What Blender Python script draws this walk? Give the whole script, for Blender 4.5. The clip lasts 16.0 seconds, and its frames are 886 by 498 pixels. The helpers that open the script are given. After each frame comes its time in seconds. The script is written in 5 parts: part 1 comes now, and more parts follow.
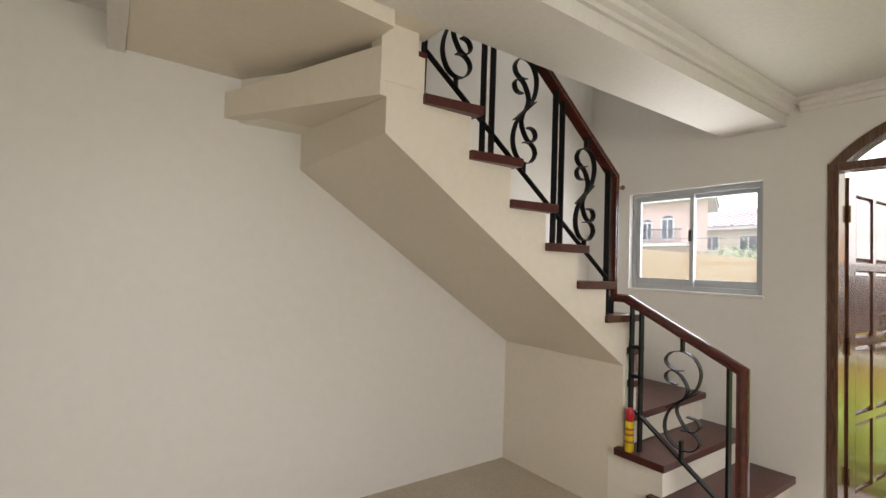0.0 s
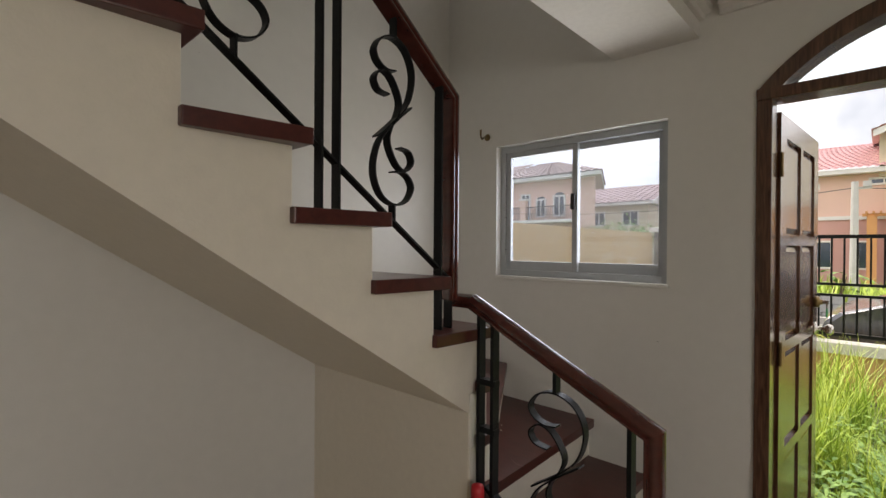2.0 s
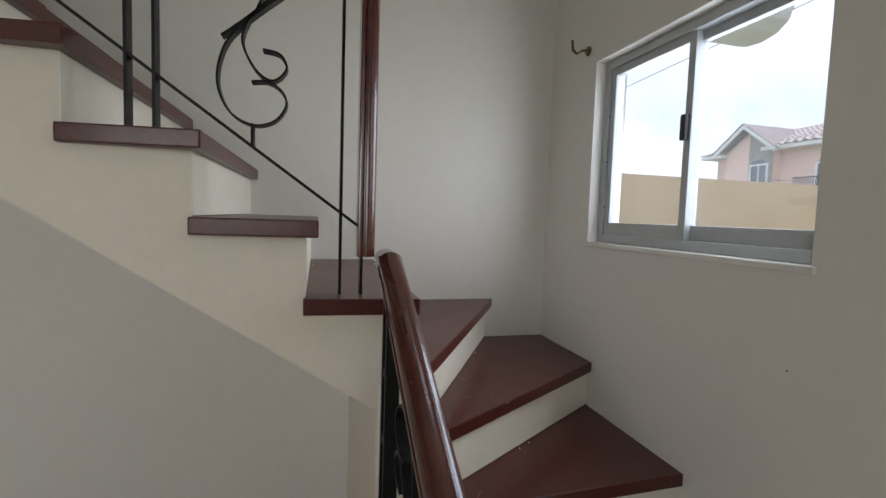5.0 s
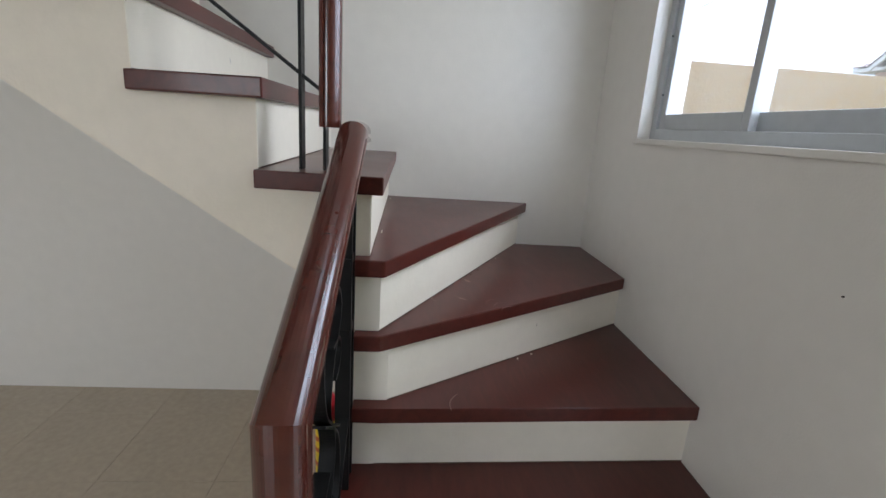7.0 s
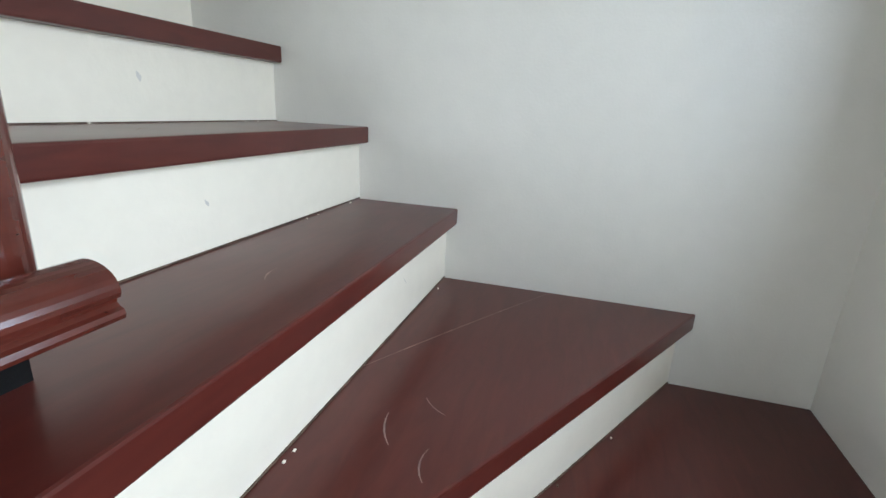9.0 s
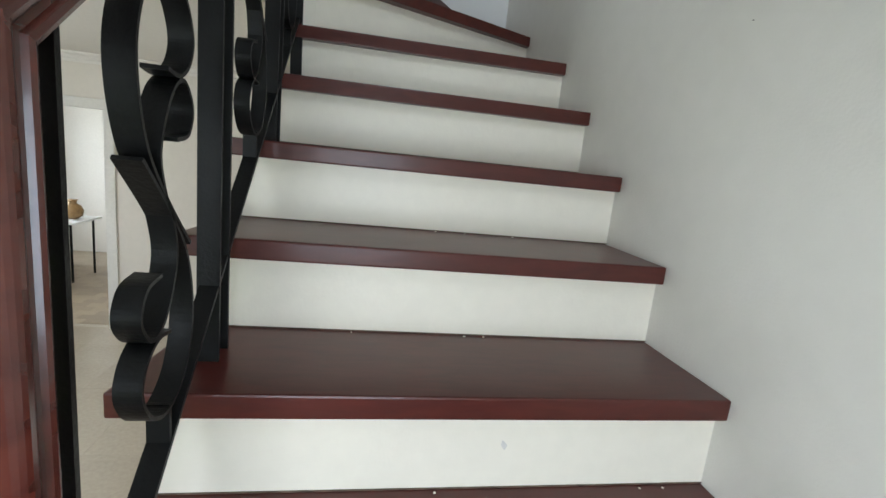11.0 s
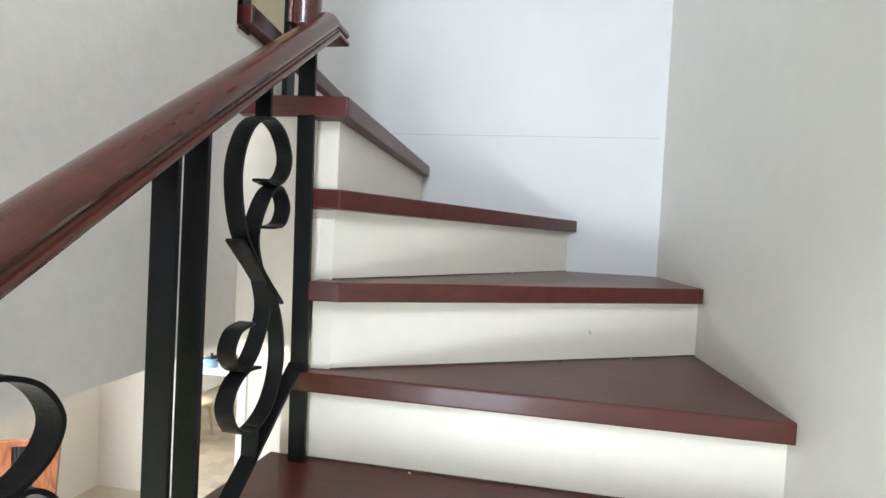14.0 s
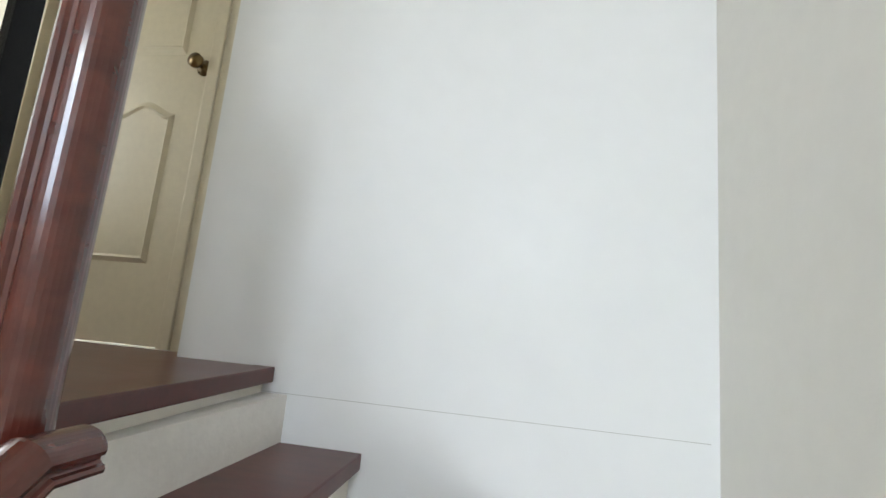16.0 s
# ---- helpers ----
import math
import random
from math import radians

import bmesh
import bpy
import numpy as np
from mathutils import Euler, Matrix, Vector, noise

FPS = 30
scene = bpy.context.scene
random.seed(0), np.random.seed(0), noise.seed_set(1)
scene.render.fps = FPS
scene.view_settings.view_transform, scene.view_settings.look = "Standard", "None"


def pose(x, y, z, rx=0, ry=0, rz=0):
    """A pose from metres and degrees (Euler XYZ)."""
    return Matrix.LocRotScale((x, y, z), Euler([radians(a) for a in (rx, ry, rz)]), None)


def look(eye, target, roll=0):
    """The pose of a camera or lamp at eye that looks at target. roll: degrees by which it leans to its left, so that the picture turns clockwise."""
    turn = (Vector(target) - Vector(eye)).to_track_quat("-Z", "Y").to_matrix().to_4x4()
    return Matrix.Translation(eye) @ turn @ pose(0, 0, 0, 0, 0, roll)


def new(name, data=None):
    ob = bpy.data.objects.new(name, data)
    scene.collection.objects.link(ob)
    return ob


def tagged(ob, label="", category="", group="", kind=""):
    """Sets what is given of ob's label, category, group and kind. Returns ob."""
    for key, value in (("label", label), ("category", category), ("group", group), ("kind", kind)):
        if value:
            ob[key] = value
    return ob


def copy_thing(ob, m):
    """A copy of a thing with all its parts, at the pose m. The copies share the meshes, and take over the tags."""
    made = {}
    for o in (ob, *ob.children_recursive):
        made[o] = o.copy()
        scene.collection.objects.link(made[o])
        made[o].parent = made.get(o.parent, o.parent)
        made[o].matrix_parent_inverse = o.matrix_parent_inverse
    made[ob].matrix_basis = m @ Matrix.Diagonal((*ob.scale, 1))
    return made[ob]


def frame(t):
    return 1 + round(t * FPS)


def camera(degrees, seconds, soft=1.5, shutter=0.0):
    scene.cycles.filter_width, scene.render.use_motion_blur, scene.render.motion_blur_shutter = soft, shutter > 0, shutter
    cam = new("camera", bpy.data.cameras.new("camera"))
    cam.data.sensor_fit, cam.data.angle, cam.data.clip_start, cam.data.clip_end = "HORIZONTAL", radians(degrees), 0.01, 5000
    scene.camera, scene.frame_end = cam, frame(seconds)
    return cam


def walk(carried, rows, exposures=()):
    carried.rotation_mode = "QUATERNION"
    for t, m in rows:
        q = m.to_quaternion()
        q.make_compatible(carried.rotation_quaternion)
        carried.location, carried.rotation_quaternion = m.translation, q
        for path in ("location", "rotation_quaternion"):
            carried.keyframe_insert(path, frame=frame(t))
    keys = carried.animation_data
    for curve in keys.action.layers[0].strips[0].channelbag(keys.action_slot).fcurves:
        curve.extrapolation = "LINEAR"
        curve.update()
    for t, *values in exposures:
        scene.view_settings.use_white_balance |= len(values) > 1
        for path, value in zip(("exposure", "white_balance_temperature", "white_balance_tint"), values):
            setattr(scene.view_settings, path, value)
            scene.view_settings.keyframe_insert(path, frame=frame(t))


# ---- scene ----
cam = camera(86.5, 16.0)

PATH = [
    (0, (2.599, -3.431, 1.41), (0.973, -2.267, 1.479), 1.9),
    (0.2, (2.504, -3.308, 1.408), (1.013, -1.972, 1.416), 0.8),
    (0.5, (2.427, -3.135, 1.417), (1.113, -1.628, 1.342), 0.3),
    (1, (2.335, -2.829, 1.419), (1.084, -1.271, 1.329), 0.2),
    (1.5, (2.203, -2.532, 1.435), (0.931, -0.99, 1.369), 0.0),
    (2, (2.041, -2.235, 1.445), (0.678, -0.771, 1.435), 0.4),
    (2.5, (1.892, -1.906, 1.446), (0.408, -0.567, 1.524), 0.9),
    (3, (1.733, -1.59, 1.449), (0.07, -0.486, 1.582), 1.4),
    (3.5, (1.746, -1.324, 1.417), (-0.088, -0.539, 1.555), 1.4),
    (4, (1.876, -1.257, 1.396), (-0.017, -0.614, 1.458), 1.2),
    (4.5, (2.045, -1.238, 1.374), (0.13, -0.655, 1.35), 1.4),
    (5, (2.171, -1.119, 1.371), (0.245, -0.6, 1.23), 1.9),
    (7.3, (2.011, -0.757, 1.268), (0.093, -0.658, 0.713), 3.9),
    (7.5, (1.923, -0.711, 1.266), (0.0, -0.712, 0.716), 3.4),
    (7.8, (1.778, -0.636, 1.264), (-0.13, -0.79, 0.692), 2.9),
    (8, (1.67, -0.578, 1.277), (-0.225, -0.841, 0.694), 2.5),
    (8.5, (1.431, -0.516, 1.279), (-0.44, -0.919, 0.698), 1.8),
    (9, (1.149, -0.567, 1.403), (-0.693, -1.099, 0.833), 2.8),
    (9.5, (0.979, -0.516, 1.499), (-0.649, -1.462, 0.823), 4.7),
    (10, (0.858, -0.473, 1.667), (-0.15, -2.061, 0.986), 4.8),
    (10.2, (0.828, -0.502, 1.705), (-0.01, -2.22, 1.09), 4.9),
    (12.5, (0.463, -0.969, 2.297), (0.544, -2.966, 2.214), 5.3),
    (13, (0.445, -1.083, 2.349), (0.637, -3.073, 2.295), 4.3),
    (13.5, (0.456, -1.287, 2.533), (0.738, -3.266, 2.481), 3.6),
    (14, (0.498, -1.458, 2.592), (0.818, -3.432, 2.544), 3.0),
    (14.5, (0.508, -1.633, 2.756), (0.848, -3.602, 2.693), 2.4),
    (15, (0.476, -1.803, 2.867), (0.817, -3.773, 2.792), 2.5),
    (15.3, (0.455, -1.881, 2.94), (0.792, -3.852, 2.889), 2.7),
    (15.5, (0.457, -1.94, 2.957), (0.797, -3.911, 2.973), 3.1),
    (15.8, (0.479, -2.038, 3.078), (0.818, -4.001, 3.255), 4.3),
    (16, (0.49, -2.027, 3.204), (0.814, -3.972, 3.537), 5.2),
]
walk(cam, [(t, look(e, g, r)) for t, e, g, r in PATH],
     exposures=[(0.0, 0.75, 7200, 15), (0.5, -0.1, 7250, 14), (1.5, -0.4, 7150, 14), (2.0, -0.33, 7200, 15), (2.5, -0.12, 7150, 15), (3.0, 0.0, 7000, 14), (4.0, -0.08, 6800, 13), (4.5, -0.08, 6850, 14), (5.0, -0.05, 6600, 12), (7.3, 0.42, 6250, 12), (8.0, 0.52, 6150, 12), (8.5, 1.02, 6050, 9), (9.0, 0.72, 6050, 6), (9.5, 0.65, 5950, 2), (10.2, 0.64, 6200, 3), (12.4, 1.74, 6150, 10), (13.5, 2.06, 6150, 10), (15.0, 2.33, 6250, 9), (15.5, 2.18, 6350, 9), (16.0, 2.05, 6350, 8)])

# ---- light ----
SUN_ELEV, SUN_AZ = 62.0, 272.0          # degrees; azimuth clockwise from +Y
world = bpy.data.worlds.new("sky")
scene.world = world
world.use_nodes = True
wn = world.node_tree.nodes
sky = wn.new("ShaderNodeTexSky")
sky.sky_type = 'NISHITA'
sky.sun_disc = False
sky.sun_elevation = radians(SUN_ELEV)
sky.sun_rotation = radians(SUN_AZ)
sky.air_density, sky.dust_density, sky.ozone_density = 1.0, 2.5, 1.0
tc = wn.new("ShaderNodeTexCoord")
cl = wn.new("ShaderNodeTexNoise")
cl.inputs["Scale"].default_value = 2.2
cl.inputs["Detail"].default_value = 6
cmap = wn.new("ShaderNodeMapRange")
cmap.inputs[1].default_value, cmap.inputs[2].default_value = 0.27, 0.56
cmix = wn.new("ShaderNodeMix")
cmix.data_type = 'RGBA'
cmix.inputs[7].default_value = (16.0, 16.6, 17.6, 1)
wl = world.node_tree.links
wl.new(tc.outputs["Generated"], cl.inputs["Vector"])
wl.new(cl.outputs["Fac"], cmap.inputs[0])
wl.new(cmap.outputs[0], cmix.inputs[0])
wl.new(sky.outputs[0], cmix.inputs[6])
wl.new(cmix.outputs[2], wn["Background"].inputs["Color"])
wn["Background"].inputs["Strength"].default_value = 0.15
sd = bpy.data.lights.new("sun", 'SUN')
sd.energy, sd.angle, sd.color = 5.0, radians(12), (1, 0.95, 0.88)
so = new("sun", sd)
az, el = radians(SUN_AZ), radians(SUN_ELEV)
so.matrix_world = look((math.sin(az) * math.cos(el) * 30, math.cos(az) * math.cos(el) * 30, math.sin(el) * 30), (0, 0, 0))


def area_lamp(name, at, target, w, h, watts):
    d = bpy.data.lights.new(name, 'AREA')
    d.shape, d.size, d.size_y, d.energy, d.color = 'RECTANGLE', w, h, watts, (0.93, 0.97, 1.0)
    o = new(name, d)
    o.matrix_world = look(at, target)
    return o


area_lamp("sky_light_window", (0.86, 0.17, 1.66), (0.86, -3, 1.2), 0.9, 0.7, 13)
area_lamp("sky_light_upper", (0.38, 0.17, 4.12), (0.45, -3, 3.1), 0.62, 0.95, 10)
# three fill lamps in unseen openings, added to brighten the rooms
area_lamp("sky_light_side", (4.62, -3.0, 1.68), (0, -3.0, 1.3), 1.9, 0.9, 24)
area_lamp("sky_light_kitchen", (5.28, -6.8, 1.5), (2, -6.8, 1.2), 1.3, 1.1, 22)
area_lamp("sky_light_landing", (3.12, -2.85, 4.1), (0, -2.9, 3.6), 0.8, 1.0, 4)

# ---- materials ----
def mat(name, col, rough=0.6, metal=0.0, var=0.06, scale=6.0, bump=0.0, bscale=80.0, coat=0.0, col2=None, fine=40.0, spec=0.5, rnd=0.0):
    """Base colour varied at two scales, with fine relief."""
    m = bpy.data.materials.new(name)
    m.use_nodes = True
    nt = m.node_tree
    n, l = nt.nodes, nt.links
    b = n["Principled BSDF"]
    co = n.new("ShaderNodeTexCoord")
    a = n.new("ShaderNodeTexNoise")
    a.inputs["Scale"].default_value, a.inputs["Detail"].default_value = scale, 4
    f = n.new("ShaderNodeTexNoise")
    f.inputs["Scale"].default_value, f.inputs["Detail"].default_value = fine, 3
    ad = n.new("ShaderNodeMath")
    ad.operation = 'ADD'
    l.new(co.outputs["Object"], a.inputs["Vector"])
    l.new(co.outputs["Object"], f.inputs["Vector"])
    l.new(a.outputs["Fac"], ad.inputs[0])
    l.new(f.outputs["Fac"], ad.inputs[1])
    fac = ad.outputs[0]
    if rnd:
        oi = n.new("ShaderNodeObjectInfo")
        mr = n.new("ShaderNodeMath")
        mr.operation, mr.inputs[1].default_value = 'MULTIPLY_ADD', rnd
        l.new(oi.outputs["Random"], mr.inputs[0])
        l.new(fac, mr.inputs[2])
        fac = mr.outputs[0]
    r = n.new("ShaderNodeMapRange")
    r.inputs[1].default_value, r.inputs[2].default_value = 0.65, 1.35 + rnd
    l.new(fac, r.inputs[0])
    mx = n.new("ShaderNodeMix")
    mx.data_type = 'RGBA'
    c2 = col2 or tuple(max(0.0, c * (1 - 2 * var)) for c in col)
    mx.inputs[6].default_value = (*c2, 1)
    mx.inputs[7].default_value = (*[min(1.0, c * (1 + var * 0.4)) for c in col], 1)
    l.new(r.outputs[0], mx.inputs[0])
    l.new(mx.outputs[2], b.inputs["Base Color"])
    rr = n.new("ShaderNodeMapRange")
    rr.inputs[3].default_value, rr.inputs[4].default_value = max(0.02, rough - 0.07), min(1, rough + 0.07)
    l.new(a.outputs["Fac"], rr.inputs[0])
    l.new(rr.outputs[0], b.inputs["Roughness"])
    b.inputs["Metallic"].default_value = metal
    b.inputs["Coat Weight"].default_value = coat
    b.inputs["Coat Roughness"].default_value = 0.12
    b.inputs["Specular IOR Level"].default_value = spec
    if bump:
        g = n.new("ShaderNodeTexNoise")
        g.inputs["Scale"].default_value, g.inputs["Detail"].default_value = bscale, 5
        l.new(co.outputs["Object"], g.inputs["Vector"])
        bp = n.new("ShaderNodeBump")
        bp.inputs["Strength"].default_value, bp.inputs["Distance"].default_value = bump, 0.01
        l.new(g.outputs["Fac"], bp.inputs["Height"])
        l.new(bp.outputs[0], b.inputs["Normal"])
    return m


def wood_mat(name, dark, light, rough, coat, stretch=(1, 14, 14), scratch=0.0, spec=0.5):
    m = mat(name, light, rough, 0, 0.1, 3, 0.006, 60, coat, dark, spec=spec)
    n, l = m.node_tree.nodes, m.node_tree.links
    b = n["Principled BSDF"]
    co = n.new("ShaderNodeTexCoord")
    mp = n.new("ShaderNodeMapping")
    mp.inputs["Scale"].default_value = stretch
    g = n.new("ShaderNodeTexNoise")
    g.inputs["Scale"].default_value, g.inputs["Detail"].default_value, g.inputs["Distortion"].default_value = 3.0, 8, 0.8
    l.new(co.outputs["Object"], mp.inputs[0])
    l.new(mp.outputs[0], g.inputs["Vector"])
    mx = n.new("ShaderNodeMix")
    mx.data_type = 'RGBA'
    mr = n.new("ShaderNodeMapRange")
    mr.inputs[1].default_value, mr.inputs[2].default_value = 0.3, 0.7
    l.new(g.outputs["Fac"], mr.inputs[0])
    l.new(mr.outputs[0], mx.inputs[0])
    mx.inputs[6].default_value, mx.inputs[7].default_value = (*dark, 1), (*light, 1)
    out = mx.outputs[2]
    if scratch:                                   # dusty scuffs
        s1 = n.new("ShaderNodeTexNoise")
        s1.inputs["Scale"].default_value, s1.inputs["Detail"].default_value, s1.inputs["Roughness"].default_value = 5.0, 9, 0.75
        l.new(co.outputs["Object"], s1.inputs["Vector"])
        sr = n.new("ShaderNodeMapRange")
        sr.inputs[1].default_value, sr.inputs[2].default_value, sr.inputs[4].default_value = 0.58, 0.78, scratch
        l.new(s1.outputs["Fac"], sr.inputs[0])
        m2 = n.new("ShaderNodeMix")
        m2.data_type = 'RGBA'
        m2.inputs[7].default_value = (0.34, 0.27, 0.24, 1)
        l.new(sr.outputs[0], m2.inputs[0])
        l.new(out, m2.inputs[6])
        out = m2.outputs[2]
    l.new(out, b.inputs["Base Color"])
    return m


def glass_mat(name, tint=(0.95, 0.98, 0.97), rough=0.0, veil=0.0):
    m = bpy.data.materials.new(name)
    m.use_nodes = True
    n, l = m.node_tree.nodes, m.node_tree.links
    n.remove(n["Principled BSDF"])
    t = n.new("ShaderNodeBsdfTransparent")
    t.inputs[0].default_value = (*tint, 1)
    g = n.new("ShaderNodeBsdfGlossy")
    g.inputs["Roughness"].default_value = rough
    lw = n.new("ShaderNodeLayerWeight")
    pw = n.new("ShaderNodeMath")
    pw.operation, pw.inputs[1].default_value = 'POWER', 5
    fr = n.new("ShaderNodeMath")
    fr.operation, fr.inputs[1].default_value, fr.inputs[2].default_value = 'MULTIPLY_ADD', 0.8, 0.05
    l.new(lw.outputs["Facing"], pw.inputs[0])
    l.new(pw.outputs[0], fr.inputs[0])
    mx = n.new("ShaderNodeMixShader")
    l.new(fr.outputs[0], mx.inputs[0])
    l.new(t.outputs[0], mx.inputs[1])
    l.new(g.outputs[0], mx.inputs[2])
    out = mx.outputs[0]
    if veil:                                      # a pale veil, daylight haze put into the glass
        tr = n.new("ShaderNodeBsdfTranslucent")
        tr.inputs[0].default_value = (0.82, 0.86, 0.92, 1)
        m3 = n.new("ShaderNodeMixShader")
        nz = n.new("ShaderNodeTexNoise")
        nz.inputs["Scale"].default_value, nz.inputs["Detail"].default_value = 7.0, 5
        dm = n.new("ShaderNodeMath")
        dm.operation, dm.inputs[1].default_value = 'MULTIPLY', veil * 2
        l.new(nz.outputs["Fac"], dm.inputs[0])
        l.new(dm.outputs[0], m3.inputs[0])
        l.new(out, m3.inputs[1])
        l.new(tr.outputs[0], m3.inputs[2])
        out = m3.outputs[0]
    l.new(out, n["Material Output"].inputs[0])
    return m


WALL = mat("wall_paint", (0.74, 0.69, 0.62), 0.5, 0, 0.025, 1.6, 0.08, 130, fine=22)
WALL_ST = mat("stair_wall_paint", (0.76, 0.74, 0.69), 0.42, 0, 0.022, 1.1, 0.07, 150, fine=18)
STRING = mat("stringer_paint", (0.78, 0.71, 0.60), 0.5, 0, 0.03, 1.6, 0.10, 120, fine=30)
JOINT = mat("dark_joint", (0.16, 0.11, 0.08), 0.9, 0, 0.4, 25, 0.3, 60)
RISER = mat("riser_paint", (0.86, 0.82, 0.72), 0.40, 0, 0.022, 2.5, 0.06, 90, fine=28)
BOARD = mat("glossy_board_paint", (0.80, 0.81, 0.82), 0.17, 0, 0.012, 1.5, 0.012, 6, fine=12, spec=0.035)
CEIL = mat("ceiling_paint", (0.78, 0.75, 0.70), 0.6, 0, 0.04, 1.2, 0.08, 90)
WOOD = wood_mat("tread_varnish", (0.062, 0.0118, 0.0092), (0.088, 0.0174, 0.0126), 0.35, 0.16, (3, 14, 14), 0.03, spec=0.38)
RAILW = wood_mat("rail_varnish", (0.058, 0.0115, 0.0080), (0.094, 0.0200, 0.0132), 0.23, 0.55, (5, 5, 9))
DOORW = wood_mat("door_varnish", (0.055, 0.022, 0.012), (0.14, 0.062, 0.034), 0.19, 0.5, (30, 30, 2.5))
IRON = mat("black_iron_paint", (0.006, 0.0065, 0.007), 0.42, 0.0, 0.2, 30, 0.1, 200, spec=0.2)
FLOOR = mat("floor_tile", (0.50, 0.43, 0.34), 0.17, 0, 0.08, 2.0, 0.02, 60, coat=0.2)
GROUT = mat("grout", (0.46, 0.395, 0.31), 0.8, 0, 0.1)
PORCH = mat("porch_tile", (0.78, 0.77, 0.75), 0.15, 0, 0.03, 2.0, coat=0.3)
ALU = mat("white_aluminium", (0.46, 0.48, 0.49), 0.38, 0.15, 0.04, 8)
STEEL = mat("satin_steel", (0.60, 0.57, 0.52), 0.18, 1.0, 0.05, 12)
BRASS = mat("tarnished_brass", (0.22, 0.15, 0.07), 0.3, 1.0, 0.2, 30)
GLASS = glass_mat("clear_glass")
# tint dims the outdoors; the veil paints in its bright haze
HAZEG = glass_mat("hazed_window_glass", (0.75, 0.79, 0.85), 0.0, 0.013)
CONC = mat("concrete", (0.42, 0.41, 0.38), 0.85, 0, 0.2, 3, 0.4, 60)
ASPH = mat("road_concrete", (0.30, 0.29, 0.27), 0.85, 0, 0.2, 1.2, 0.3, 30)
SOIL = mat("lawn_soil", (0.07, 0.10, 0.03), 0.95, 0, 0.4, 3, 0.6, 20, col2=(0.05, 0.045, 0.02))
ORANGE = mat("orange_render", (0.66, 0.42, 0.18), 0.8, 0, 0.12, 1.4, 0.3, 70)
CAPW = mat("white_cap", (0.72, 0.70, 0.66), 0.7, 0, 0.1, 4, 0.2, 60)
PEACH = mat("peach_render", (0.80, 0.55, 0.45), 0.85, 0, 0.06, 0.7, 0.2, 30)
PINK = mat("pink_render", (0.62, 0.36, 0.31), 0.85, 0, 0.06, 0.7, 0.2, 30)
CREAM = mat("cream_render", (0.74, 0.66, 0.50), 0.85, 0, 0.05, 0.7, 0.2, 30)
ORNG2 = mat("orange_house_render", (0.66, 0.33, 0.13), 0.85, 0, 0.06, 0.7, 0.2, 30)
TRIM = mat("white_trim", (0.78, 0.76, 0.72), 0.7, 0, 0.05, 2)
ROOFT = mat("red_roof_tile", (0.66, 0.42, 0.43), 0.6, 0, 0.15, 3, rnd=0.5)
ROOFG = mat("weathered_roof_tile", (0.48, 0.39, 0.37), 0.7, 0, 0.2, 3, rnd=0.5)
DGLASS = mat("dark_window_glass", (0.03, 0.05, 0.08), 0.05, 0, 0.1, 2, spec=0.9)
CARB = mat("black_car_paint", (0.13, 0.135, 0.15), 0.18, 0.6, 0.1, 4, coat=1.0)
CARS = mat("silver_car_paint", (0.45, 0.46, 0.48), 0.25, 0.6, 0.05, 4, coat=1.0)
RUBBER = mat("tyre_rubber", (0.02, 0.02, 0.02), 0.8, 0, 0.2, 20)
LAMPG = mat("lamp_lens", (0.75, 0.77, 0.8), 0.1, 0.2, 0.05, 8, coat=0.6)
LANTG = glass_mat("lantern_glass", (0.72, 0.74, 0.76), 0.0, 0.02)
STONE = mat("stone_cladding", (0.38, 0.35, 0.30), 0.85, 0, 0.25, 6, 0.6, 25, rnd=0.5)
BLADE = mat("grass_blade", (0.52, 0.60, 0.09), 0.5, 0, 0.3, 1.2, col2=(0.22, 0.38, 0.05), fine=9)
WEED = mat("weed_leaf", (0.27, 0.43, 0.10), 0.5, 0, 0.3, 2.5, col2=(0.06, 0.16, 0.035), fine=9)
PALMY = mat("yellow_palm_leaf", (0.50, 0.40, 0.04), 0.5, 0, 0.3, 2.0, col2=(0.20, 0.26, 0.03))
YELLOW = mat("yellow_can_paint", (0.75, 0.55, 0.02), 0.3, 0.2, 0.05, 10)
REDP = mat("red_plastic", (0.55, 0.02, 0.03), 0.35, 0, 0.05, 10)
WHITEP = mat("white_plastic", (0.75, 0.73, 0.68), 0.4, 0, 0.04, 10)
GREENP = mat("green_plastic_tag", (0.02, 0.28, 0.08), 0.35, 0, 0.05, 10)
DOORC = mat("cream_door_paint", (0.62, 0.56, 0.42), 0.35, 0, 0.04, 2, 0.05, 60)
CHAIRW = wood_mat("chair_varnish", (0.16, 0.05, 0.02), (0.40, 0.15, 0.06), 0.37, 0.4, (10, 10, 2))
BLKV = mat("black_vinyl", (0.015, 0.015, 0.016), 0.45, 0, 0.2, 20)
TAN = mat("tan_plastic", (0.42, 0.32, 0.20), 0.45, 0, 0.06, 10)
BLUE = mat("blue_enamel", (0.25, 0.40, 0.55), 0.25, 0, 0.05, 10)
TABT = mat("white_laminate", (0.75, 0.76, 0.77), 0.3, 0, 0.03, 6)
LINO = mat("linoleum_tile", (0.36, 0.28, 0.19), 0.4, 0, 0.2, 5, rnd=1.2)
BLOCK = mat("concrete_block", (0.40, 0.40, 0.40), 0.9, 0, 0.15, 6, 0.5, 30)
REDB = mat("maroon_paint", (0.22, 0.02, 0.04), 0.6, 0, 0.1, 4)
POLEM = mat("pole_concrete", (0.55, 0.54, 0.52), 0.8, 0, 0.08, 4)

# ---- mesh helpers ----


